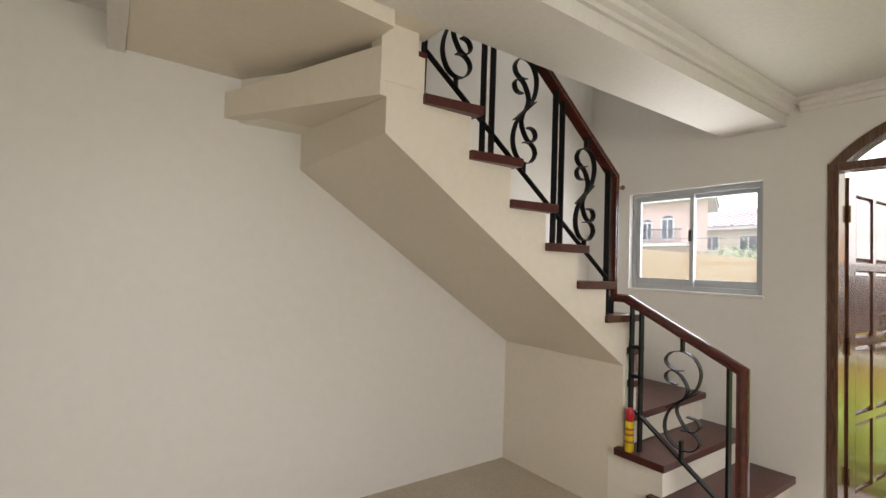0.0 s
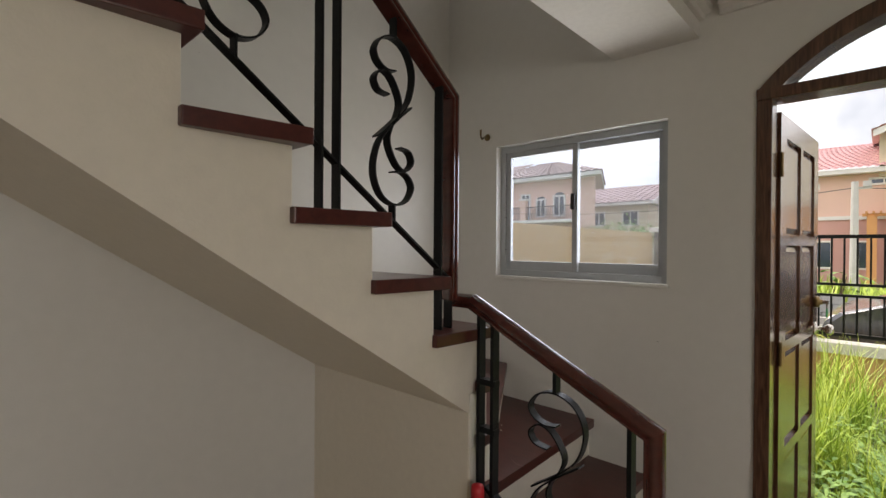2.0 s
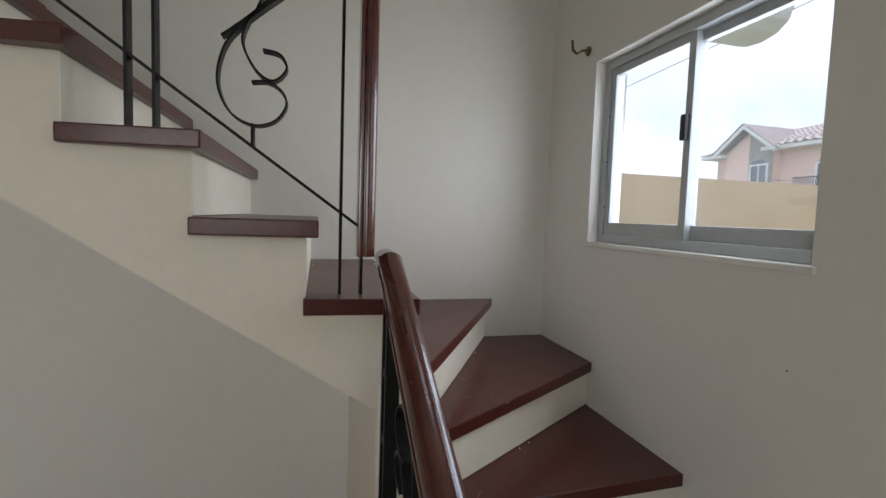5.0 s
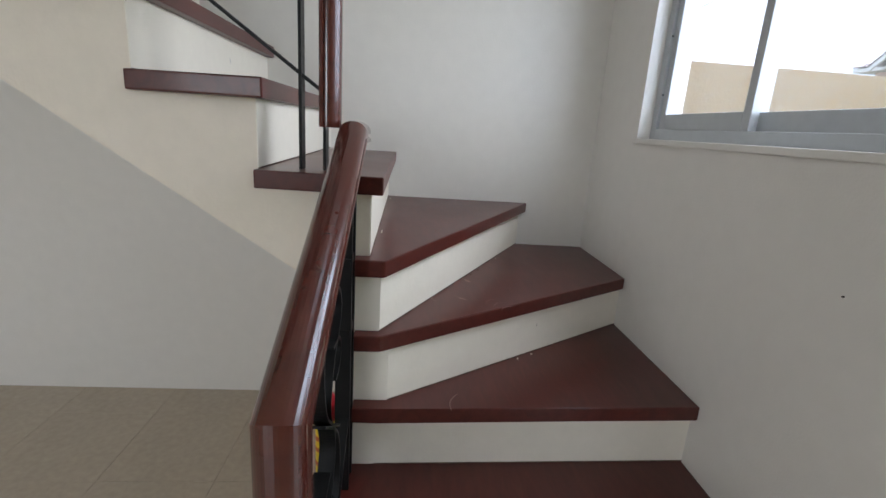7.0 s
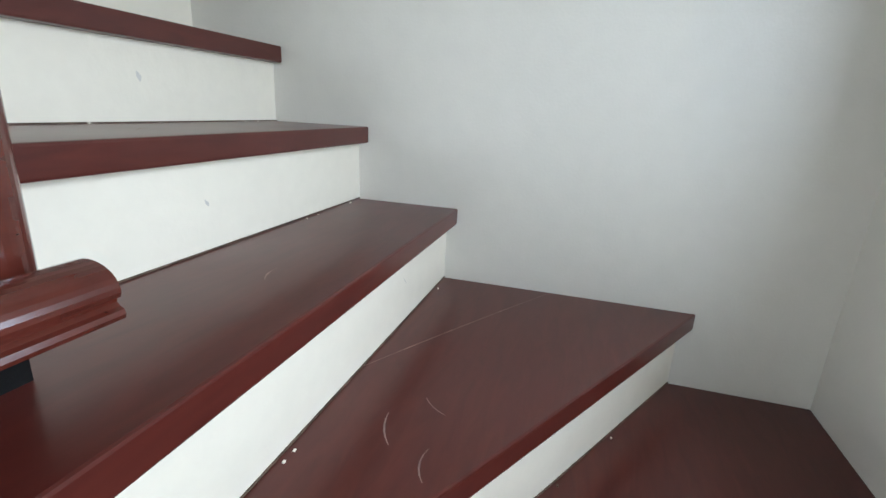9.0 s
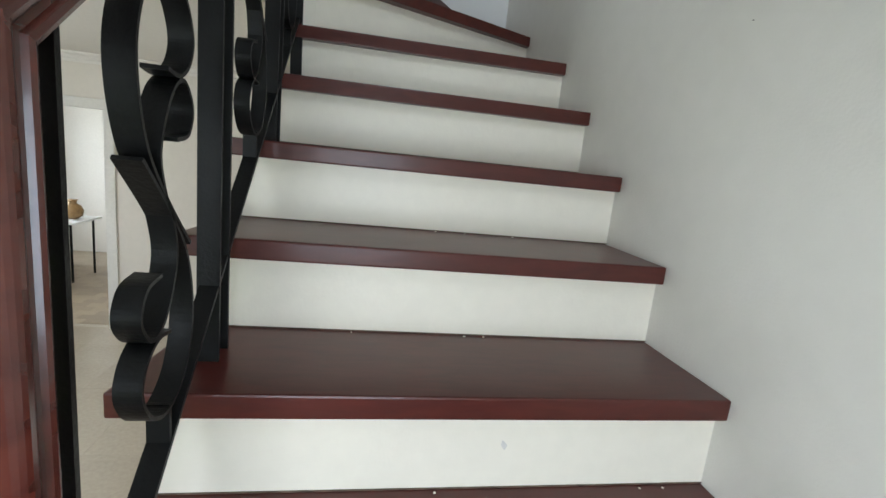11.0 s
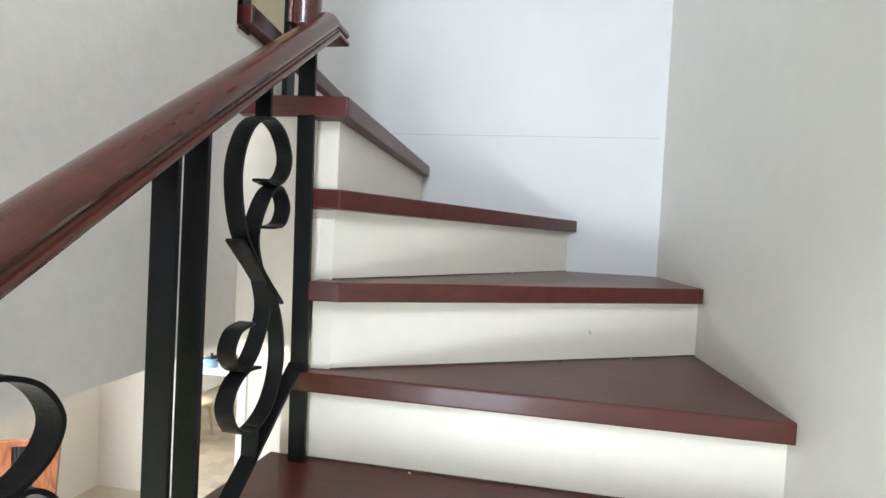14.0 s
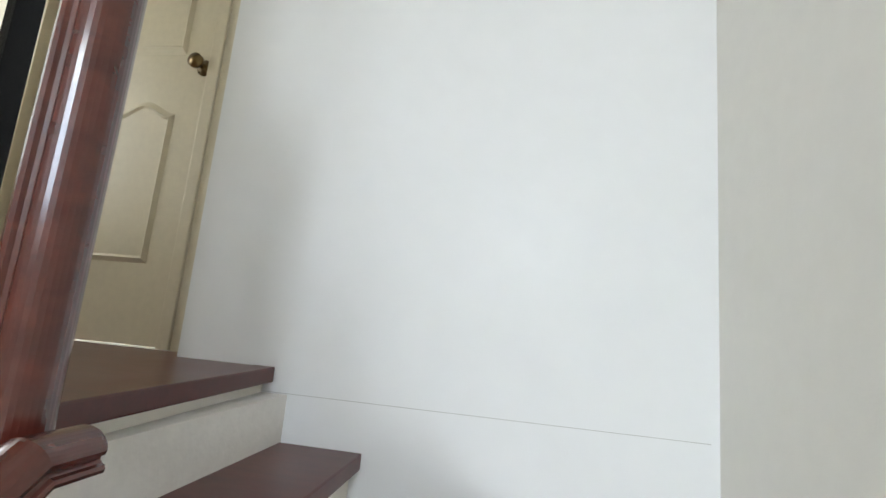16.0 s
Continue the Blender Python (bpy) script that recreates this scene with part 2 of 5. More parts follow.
def finish(name, bm, material, parent=None, label="", smooth=False):
    me = bpy.data.meshes.new(name)
    bmesh.ops.recalc_face_normals(bm, faces=bm.faces[:])
    bm.to_mesh(me)
    bm.free()
    if smooth:
        for p in me.polygons:
            p.use_smooth = True
    me.materials.append(material)
    ob = new(name, me)
    if parent is not None:
        ob.parent = parent
    if label:
        tagged(ob, label)
    return ob


def part(name, bm, material, parent, label="", smooth=False):
    return finish(name, bm, material, parent, label, smooth)


def thing(name, at, label, category, group="", kind=""):
    o = new(name)
    o.empty_display_size = 0.05
    o.location = at
    return tagged(o, label, category, group, kind)


def setting(name, bm, material, label, category):
    return tagged(finish(name, bm, material), label, category, kind="structure")


def box(bm, x0, x1, y0, y1, z0, z1, bev=0.0):
    v = [bm.verts.new((x, y, z)) for z in (z0, z1) for x, y in ((x0, y0), (x1, y0), (x1, y1), (x0, y1))]
    fs = [(3, 2, 1, 0), (4, 5, 6, 7), (0, 1, 5, 4), (1, 2, 6, 5), (2, 3, 7, 6), (3, 0, 4, 7)]
    made = [bm.faces.new([v[i] for i in f]) for f in fs]
    if bev:
        ed = list({e for f in made for e in f.edges})
        bmesh.ops.bevel(bm, geom=ed, offset=bev, segments=2, affect='EDGES', profile=0.6)
    return bm


def boxes(*rows, bev=0.0):
    bm = bmesh.new()
    for r in rows:
        box(bm, *r, bev=bev)
    return bm


def prism(bm, poly, z0, z1, bev=0.0, axis="z"):
    """A plan polygon raised from z0 to z1; axis 'x': polygon in (y, z) from x0 to x1; axis 'y': polygon in (x, z)."""
    def at(p, h):
        return (p[0], p[1], h) if axis == "z" else (h, p[0], p[1]) if axis == "x" else (p[0], h, p[1])
    a = [bm.verts.new(at(p, z0)) for p in poly]
    b = [bm.verts.new(at(p, z1)) for p in poly]
    n = len(poly)
    fs = [bm.faces.new(a[::-1]), bm.faces.new(b)]
    fs += [bm.faces.new((a[i], a[(i + 1) % n], b[(i + 1) % n], b[i])) for i in range(n)]
    if bev:
        ed = list({e for f in fs for e in f.edges})
        bmesh.ops.bevel(bm, geom=ed, offset=bev, segments=2, affect='EDGES', profile=0.6)
    return bm


def rod(bm, a, b, r, n=8, r2=None):
    a, b = Vector(a), Vector(b)
    q = (b - a).to_track_quat('Z', 'Y').to_matrix()
    r2 = r if r2 is None else r2
    ring = [[bm.verts.new(p + q @ Vector((math.cos(2 * math.pi * i / n) * rr, math.sin(2 * math.pi * i / n) * rr, 0))) for i in range(n)] for p, rr in ((a, r), (b, r2))]
    for i in range(n):
        bm.faces.new((ring[0][i], ring[0][(i + 1) % n], ring[1][(i + 1) % n], ring[1][i]))
    bm.faces.new(ring[0][::-1])
    bm.faces.new(ring[1])
    return bm


def lathe(bm, centre, prof, n=20, axis="z"):
    rings = []
    for r, h in prof:
        ring = []
        for i in range(n):
            c, s = math.cos(2 * math.pi * i / n) * max(r, 1e-4), math.sin(2 * math.pi * i / n) * max(r, 1e-4)
            p = (c, s, h) if axis == "z" else (h, c, s) if axis == "x" else (c, h, s)
            ring.append(bm.verts.new(Vector(centre) + Vector(p)))
        rings.append(ring)
    for k in range(len(rings) - 1):
        for i in range(n):
            bm.faces.new((rings[k][i], rings[k][(i + 1) % n], rings[k + 1][(i + 1) % n], rings[k + 1][i]))
    bm.faces.new(rings[0][::-1])
    bm.faces.new(rings[-1])
    return bm


def sweep(bm, path, prof, side):
    """Sweep a closed profile (u along side, v along the upward normal) down a polyline, mitred."""
    side = Vector(side)
    pts = [Vector(p) for p in path]
    rings = []
    for i, p in enumerate(pts):
        d0 = (pts[i] - pts[i - 1]).normalized() if i else (pts[1] - pts[0]).normalized()
        d1 = (pts[i + 1] - pts[i]).normalized() if i < len(pts) - 1 else d0
        n0, n1 = side.cross(d0).normalized(), side.cross(d1).normalized()
        nn = (n0 + n1).normalized()
        nn /= max(0.35, nn.dot(n0))
        rings.append([bm.verts.new(p + side * u + nn * v) for u, v in prof])
    m = len(prof)
    for a, b in zip(rings, rings[1:]):
        for i in range(m):
            bm.faces.new((a[i], a[(i + 1) % m], b[(i + 1) % m], b[i]))
    bm.faces.new(rings[0][::-1])
    bm.faces.new(rings[-1])
    return bm


def smooth_line(pts, k=6):
    """Catmull-Rom through 2D points."""
    out = []
    p = [pts[0]] + list(pts) + [pts[-1]]
    for i in range(1, len(p) - 2):
        a, b, c, d = (Vector(q) for q in p[i - 1:i + 3])
        for j in range(k):
            t = j / k
            out.append(0.5 * (2 * b + (c - a) * t + (2 * a - 5 * b + 4 * c - d) * t * t + (3 * b - a - 3 * c + d) * t ** 3))
    out.append(Vector(pts[-1]))
    return out


# ---- structure ----
Z = [0.0] + [0.19 * j + 0.02 for j in range(1, 17)]      # tread tops; Z[16] is the upper floor
Z[15] = 2.868
FL2 = Z[16]
YF, XR, XM = -5.43, 4.45, 1.09                           # far wall, side wall, well wall
CH = 2.50

bm = boxes((-0.15, 0.0, YF - 0.15, 0.15, -0.3, 5.6))
setting("wall_left", bm, WALL_ST, "off-white painted plaster wall beside the stairs", "wall")

bm = boxes((0.0, 0.06, 0, 0.15, -0.3, 5.6),
           (0.06, 0.385, 0, 0.15, -0.3, 3.6), (0.06, 0.385, 0, 0.15, 4.65, 5.6),
           (0.385, 0.72, 0, 0.15, -0.3, 1.28), (0.385, 0.72, 0, 0.15, 2.03, 3.6), (0.385, 0.72, 0, 0.15, 4.65, 5.6),
           (0.72, 1.335, 0, 0.15, -0.3, 1.28), (0.72, 1.335, 0, 0.15, 2.03, 5.6),
           (1.335, 1.67, 0, 0.15, -0.3, 5.6), (2.83, XR + 0.15, 0, 0.15, -0.3, 5.6), (1.67, 2.83, 0, 0.15, -0.3, -0.02))
ARC_X, ARC_R, ARC_Z = 2.25, 0.738, 2.352 - 0.738
arc = [(ARC_X + ARC_R * math.sin(a), ARC_Z + ARC_R * math.cos(a)) for a in np.linspace(-0.904, 0.904, 41)]
for p, q in zip(arc, arc[1:]):
    prism(bm, [p, q, (q[0], 5.6), (p[0], 5.6)], 0, 0.15, axis="y")
setting("wall_front", bm, WALL_ST, "off-white plaster front wall with window and arched doorway", "wall")

# the opening in its unseen stretch is added for the side fill
bm = boxes((XR, XR + 0.15, YF - 0.15, 0, -0.3, 0.85), (XR, XR + 0.15, YF - 0.15, -3.95, 0.85, 2.15), (XR, XR + 0.15, -2.05, 0, 0.85, 2.15), (XR, XR + 0.15, YF - 0.15, 0, 2.15, 5.6))
setting("wall_right", bm, WALL, "cream painted plaster side wall", "wall")
bm = boxes((0, 2.98, YF - 0.12, YF, -0.3, CH), (3.63, XR, YF - 0.12, YF, -0.3, CH), (2.98, 3.63, YF - 0.12, YF, 2.05, CH))
setting("wall_back", bm, WALL, "cream painted wall with a doorway to the kitchen", "wall")
bm = boxes((2.90, 2.986, YF - 0.13, YF + 0.02, 0, 2.044), (3.624, 3.70, YF - 0.13, YF + 0.02, 0, 2.044), (2.90, 3.70, YF - 0.13, YF + 0.02, 2.044, 2.13), bev=0.004)
setting("trim_kitchen_doorway", bm, TRIM, "white painted door casing around the kitchen doorway", "door frame")
# kitchen shell
# unseen opening at x 5.2, added for the kitchen fill
bm = boxes((1.2, 5.2, -8.6, -8.48, 0, CH), (1.08, 1.2, -8.6, YF - 0.12, 0, CH), (5.2, 5.32, -8.6, -7.5, 0, CH), (5.2, 5.32, -6.1, YF - 0.12, 0, CH), (5.2, 5.32, -7.5, -6.1, 0, 0.9), (5.2, 5.32, -7.5, -6.1, 2.1, CH), (XR + 0.15, 5.32, YF - 0.12, YF, 0, CH))
setting("wall_kitchen", bm, mat("kitchen_paint", (0.80, 0.77, 0.72), 0.5, 0, 0.03, 1.5, 0.1, 120), "white painted kitchen walls", "wall")
bm = boxes((1.0, 5.4, -8.7, YF - 0.12, CH, CH + 0.1))
setting("ceiling_kitchen", bm, CEIL, "white kitchen ceiling", "ceiling")

# floors
bm = boxes((-0.1, XR + 0.1, YF - 0.1, 0.02, -0.12, -0.004))
floor = setting("floor", bm, GROUT, "beige glazed tile floor with fine joints", "floor")
bm = boxes((1.1, 5.3, -8.6, YF - 0.1, -0.12, -0.003))
kfloor = setting("floor_kitchen", bm, GROUT, "brown mosaic-patterned linoleum kitchen floor", "floor")

# ceiling of the lower room, beams and cornice
bm = boxes((1.46, XR, YF, 0, CH, CH + 0.05), (0, 1.46, YF, -3.47, CH, CH + 0.05))
setting("ceiling", bm, CEIL, "flat white painted ceiling", "ceiling")
bm = boxes((XM, 1.46, -3.47, 0, 2.35, 2.99), (0, 1.09, -3.47, -3.401, 2.335, 2.43), (1.46, XR + 0.15, YF - 0.12, 0, CH + 0.05, 2.99), (0, 1.46, YF - 0.12, -3.47, CH + 0.05, 2.99), (0, 1.09, -3.47, -3.401, 2.43, 2.99))
setting("ceiling_beam", bm, CEIL, "white painted beam under the upper floor", "beam")
PROF = [(0, 0), (0.018, 0), (0.022, 0.02), (0.045, 0.03), (0.05, 0.055), (0.075, 0.065), (0.075, 0.08), (0, 0.08)]


def cornice(name, a, b, inward):
    bm = bmesh.new()
    a, b, inward = Vector(a), Vector(b), Vector(inward)
    r = [[bm.verts.new(p + inward * u + Vector((0, 0, v))) for u, v in PROF] for p in (a, b)]
    m = len(PROF)
    for i in range(m):
        bm.faces.new((r[0][i], r[0][(i + 1) % m], r[1][(i + 1) % m], r[1][i]))
    bm.faces.new(r[0][::-1])
    bm.faces.new(r[1])
    setting(name, bm, CEIL, "white moulded plaster cornice along the ceiling", "cornice")


cornice("trim_cornice_beam", (1.461, -3.47, 2.419), (1.461, -0.001, 2.419), (1, 0, 0))
cornice("trim_cornice_front", (1.54, -0.001, 2.419), (XR, -0.001, 2.419), (0, -1, 0))
cornice("trim_cornice_back", (0.0, YF + 0.001, 2.419), (XR, YF + 0.001, 2.419), (0, 1, 0))
cornice("trim_cornice_side", (XR - 0.001, YF + 0.08, 2.419), (XR - 0.001, -0.08, 2.419), (-1, 0, 0))

# upper storey
bm = boxes((XM, XM + 0.11, -2.342, 0, 2.99, 5.5))
setting("wall_stairwell", bm, WALL_ST, "white painted wall closing the stairwell above the beam", "wall")
bm = boxes((0, 1.44, -3.40, -3.28, 2.441, 5.5))
setting("wall_board", bm, BOARD, "glossy white painted board wall with a fine horizontal seam", "wall")
bm = boxes((0.02, 1.43, -3.2795, -3.2788, 2.9925, 2.9937))
setting("trim_seam", bm, mat("seam", (0.48, 0.47, 0.46), 0.8), "fine dark seam between wall boards", "seam")
# unseen end wall at x 3.0, with an opening added for the landing fill
bm = boxes((1.44, 1.56, -3.52, -3.40, 2.99, 5.5), (2.38, 3.0, -3.52, -3.40, 2.99, 5.5), (1.56, 2.38, -3.52, -3.40, 5.12, 5.5),
           (3.0, 3.12, -3.52, -3.2, 2.99, 5.5), (3.0, 3.12, -2.5, -2.25, 2.99, 5.5), (3.0, 3.12, -3.2, -2.5, 2.99, 3.7), (3.0, 3.12, -3.2, -2.5, 4.7, 5.5), (XM + 0.11, 3.0, -2.37, -2.25, 2.99, 5.5))
setting("wall_landing", bm, mat("landing_paint", (0.72, 0.66, 0.52), 0.45, 0, 0.04, 1.5, 0.1, 120), "cream painted landing walls", "wall")
bm = boxes((1.2, 3.0, -3.40, -2.37, 2.99, FL2 - 0.002))
setting("floor_landing", bm, WOOD, "dark red-brown varnished landing floor", "floor")
bm = boxes((-0.15, XR + 0.15, YF - 0.15, 0.15, 5.5, 5.6))
setting("ceiling_upper", bm, CEIL, "white ceiling above the stairwell", "ceiling")
bm = boxes((XM + 0.11, XR, -2.25, 0, 2.99, 3.05), (3.12, XR, YF, -2.25, 2.99, 3.05), (0, 3.12, YF, -3.52, 2.99, 3.05))
setting("floor_upper", bm, CONC, "plain upper floor slab", "floor")

# ---- staircase ----
stair = thing("staircase", (0.5, -1.0, 0), "white plastered winding staircase with dark red-brown wooden treads", "staircase")
stair.location = (0, 0, 0)
G = 0.2505
NY = {k: -0.864 - (k - 6) * G for k in range(6, 13)}     # nose lines of the straight flight
XO, XS = 1.023, 0.985                                    # tread ends, stringer face
TH = 0.041                                               # tread thickness
OV = 0.03                                                # nosing
PV = (1.02, -0.86)                                       # lower pivot


def back(a, b, d):
    """The line a-b moved d to its left."""
    v = Vector((b[0] - a[0], b[1] - a[1])).normalized()
    n = Vector((-v.y, v.x)) * d
    return (a[0] + n.x, a[1] + n.y), (b[0] + n.x, b[1] + n.y)


body = bmesh.new()
# straight flight: stepped top, sloping soffit
top = [(-0.895, 0.815), (-0.895, Z[6] - TH)]
for k in range(7, 13):
    top += [(NY[k] - OV, Z[k - 1] - TH), (NY[k] - OV, Z[k] - TH)]
top += [(-2.57, Z[12] - TH), (-2.57, 1.917), (-0.985, 0.875), (-0.895, 0.815)]
prism(body, top, 0.0, XS, axis="x")
part("stringer", body, STRING, stair, "cream plastered stringer and sloping soffit")
body = boxes((0.0, XS, -0.9645, -0.895, 0, 0.86))
part("support_wall", body, STRING, stair, "plastered wall under the stair foot")

body = bmesh.new()
prism(body, [(0, -2.5705), (XS, -2.5705), (XS, -2.60), (0, -2.972)], 2.11, 2.2555)
for v in body.verts:                              # its underside falls towards the open side
    if v.co.z < 2.2:
        v.co.z = 2.125 - 0.065 * v.co.x
part("winder_soffit", body, STRING, stair, "plastered underside of the upper winders")
b = bmesh.new()
prism(b, [(0, -2.9005), (0.86, -2.4405), (0.899, -2.4405), (0.899, -2.601), (1.085, -2.601), (1.085, -3.3995), (0, -3.3995)], 2.352, 2.44)
for v in b.verts:
    if v.co.z < 2.4 and v.co.y > -3.39:
        v.co.z = 2.34 - 0.05 * v.co.x
part("winder_slab", b, STRING, stair, "plastered slab under the winders")
part("end_pier", boxes((0.9375, 1.089, -2.60, -2.377, 2.352, 2.8265), (0.90, XS + 0.003, -2.60, -2.432, 2.12, 2.352)), STRING, stair, "plastered pier under the landing edge")
treads = {}
risers = {}
# bottom steps that run toward the side wall
treads[1] = [(1.525, 0), (1.525, -1.012), (1.165, -1.012), (1.165, 0)]
treads[2] = [(1.262, 0), (1.262, -1.012), (0.964, -1.012), (0.964, 0)]
treads[3] = [(1.0, 0), (1.03, -0.86), (1.03, -0.925), (0.93, -0.925), (0.93, -0.80), (0.40, 0)]
risers[1] = [(1.495, 0), (1.495, -0.968), (0.90, -0.968), (0.90, 0)]
risers[2] = [(1.232, 0), (1.232, -0.9675), (0.90, -0.9675), (0.90, 0)]
risers[3] = [(0.972, 0), (0.9925, -0.87), (0.9925, -0.961), (0.90, -0.96), (0.86, -0.75), (0.36, 0)]
t4 = [(0.471, 0), PV, (1.022, -0.925), (0.92, -0.925), (0.86, -0.80)]
treads[4] = t4 + [(0.0, -0.335), (0, 0)]
risers[4] = [(0.445, 0), (0.990, -0.84), (0.990, -0.9605), (0.88, -0.958), (0.0, -0.34), (0, 0)]
treads[5] = [(0, -0.274), (1.025, -0.855), (1.025, -0.928), (0.92, -0.928), (0.92, -0.91), (0, -0.91)]
risers[5] = [(0, -0.305), (0.9875, -0.865), (0.9875, -0.96), (0, -0.957)]
for k in range(6, 12):
    treads[k] = [(0, NY[k]), (XO + (0.015 if k > 6 else 0), NY[k]), (XO - 0.017, NY[k + 1] - OV - 0.004), (0, NY[k + 1] - OV - 0.004)]
treads[12] = [(0, NY[12]), (0.955, NY[12]), (0.955, -2.425), (0.86, -2.425), (0, -2.895)]
risers[12] = [(0, NY[12] - OV + 0.002), (0.93, NY[12] - OV + 0.002), (0.93, -2.53), (0.80, -2.53), (0, -2.90)]
treads[13] = [(0, -2.827), (0.857, -2.368), (0.918, -2.358), (0.918, -2.42), (0.912, -2.44), (0.36, -3.279), (0, -3.279)]
risers[13] = [(0, -2.862), (0.882, -2.405), (0.925, -2.400), (0.925, -2.44), (0.86, -2.44), (0, -2.90)]
treads[14] = [(0.29, -3.279), (0.867, -2.382), (0.9365, -2.376), (0.9365, -2.43), (0.925, -2.44), (0.925, -3.279)]
risers[14] = [(0.322, -3.279), (0.889, -2.411), (0.937, -2.411), (0.937, -3.279)]
treads[15] = [(0.862, -3.279), (0.856, -2.372), (1.089, -2.358), (1.18, -3.279)]
risers[15] = [(0.890, -3.279), (0.887, -2.411), (0.937, -2.411), (1.0, -2.432), (1.20, -3.279)]
treads[16] = [(1.135, -3.279), (1.075, -2.373), (1.20, -2.373), (1.20, -3.279)]
risers[16] = [(1.166, -3.279), (1.105, -2.375), (1.20, -2.375), (1.20, -3.279)]
for k in range(6, 12):
    risers[k] = [(0.0, NY[k] - OV + 0.002), (XS - 0.001, NY[k] - OV + 0.002), (XS - 0.001, NY[k] - OV - 0.02), (0, NY[k] - OV - 0.02)]
BOTTOM = {1: 0, 2: Z[1] - 0.041, 3: Z[2] - 0.041, 4: Z[3] - 0.041, 5: Z[4] - 0.041, 12: 2.114, 13: 2.262, 14: Z[13] - 0.041, 15: Z[14] - 0.040, 16: 2.56}
for k in range(1, 17):
    b = bmesh.new()
    lo = BOTTOM.get(k, Z[k - 1] + 0.0005)
    prism(b, risers[k], lo, Z[k] - TH - 0.0005)
    part("riser", b, RISER, stair)
    if k > 1:                                     # dark strip where the riser meets the tread below
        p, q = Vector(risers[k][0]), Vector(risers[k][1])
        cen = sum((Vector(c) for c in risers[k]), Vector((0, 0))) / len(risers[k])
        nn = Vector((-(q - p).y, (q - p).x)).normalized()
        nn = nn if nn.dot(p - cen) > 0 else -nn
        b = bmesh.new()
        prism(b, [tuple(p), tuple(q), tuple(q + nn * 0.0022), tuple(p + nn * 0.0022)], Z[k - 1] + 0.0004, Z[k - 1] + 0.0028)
        part("joint", b, JOINT, stair, "thin dark line along the riser")
    b = bmesh.new()
    prism(b, treads[k], Z[k] - TH, Z[k], bev=0.004)
    part("tread", b, WOOD, stair, "worn red-brown varnished tread with dusty scuffs")

# ---- balustrade ----
def rail_profile(w, h):
    """A broad half-round crown over a cove and a flat lip."""
    right = [(u * w, v * h) for u, v in ((0.43, -0.50), (0.48, -0.47), (0.50, -0.39), (0.48, -0.30), (0.42, -0.26), (0.375, -0.19), (0.385, -0.12), (0.45, -0.09))]
    crown = [(0.475 * w * math.cos(a), 0.50 * h * math.sin(a)) for a in np.linspace(0.0, math.pi, 19)]
    return right + crown + [(-u, v) for u, v in right[::-1]]


RP = rail_profile(0.064, 0.047)
LY = -0.94


def rx(y):
    """The railing's line bows a little on its way up."""
    return float(np.interp(-y, (0.985, 1.95, 2.44), (0.922, 0.938, 0.942)))



def bar(bm, a, b, w, d, axis):
    """A flat bar from a to b; w across in the panel plane, d along axis (0: x, 1: y)."""
    a, b = Vector(a), Vector(b)
    side = Vector((1, 0, 0)) if axis == 0 else Vector((0, 1, 0))
    n = side.cross((b - a).normalized()).normalized()
    va = [bm.verts.new(p + side * (i * d / 2) + n * (j * w / 2)) for p in (a, b) for i, j in ((-1, -1), (1, -1), (1, 1), (-1, 1))]
    for f in ((3, 2, 1, 0), (4, 5, 6, 7), (0, 1, 5, 4), (1, 2, 6, 5), (2, 3, 7, 6), (3, 0, 4, 7)):
        bm.faces.new([va[i] for i in f])


OUT = [(2, -160), (-34, -157), (-65, -178), (-74, -212), (-48, -252), (0, -265), (50, -235), (75, -165), (58, -78), (8, -12), (-66, 58)]
INN = [(-22, -80), (-60, -88), (-74, -122), (-45, -153), (-8, -132), (22, -68), (8, -12)]


def scroll(name, parent, origin, along, wid, sx, sz):
    """A wrought scroll of flat strip, turned about its middle; along: unit direction to the panel's right."""
    origin, along = Vector(origin), Vector(along)
    side = Vector((-along.y, along.x, 0))
    bm = bmesh.new()
    prof = [(-wid / 2, -0.0025), (wid / 2, -0.0025), (wid / 2, 0.0025), (-wid / 2, 0.0025)]
    half = [(-a, -b) for a, b in INN[::-1]]
    for line in (OUT, [(-a, -b) for a, b in OUT], INN + half):
        pts = [origin + along * (p.x * sx) + Vector((0, 0, -p.y * sz)) for p in smooth_line(line, 7)]
        sweep(bm, pts, prof, side)
    return part(name, bm, IRON, parent, smooth=False)


flight_rail = thing("stair_railing", (0.9, -1.7, 1.5), "black wrought iron stair railing with scrolls and red-brown wooden handrail", "railing")
flight_rail.location = (0, 0, 0)
SL = 0.742
r0 = (rx(-0.994), -0.994, 1.972)
yb = -2.44
zb = 1.972 + (-0.99 - yb) * SL - 0.004
b = bmesh.new()
sweep(b, [(rx(-0.994), -0.994, 1.258), r0, (rx(-1.95), -1.95, 1.972 + 0.96 * SL), (rx(yb), yb, zb), (rx(yb), -2.502, zb)], RP, (-1, 0, 0))
part("handrail", b, RAILW, flight_rail, "glossy moulded red-brown wooden handrail", smooth=False)


def rail_z(y):
    return 1.972 + (-0.99 - y) * SL - 0.022


def low_z(y):
    return 1.524 + (-1.274 - y) * 0.722


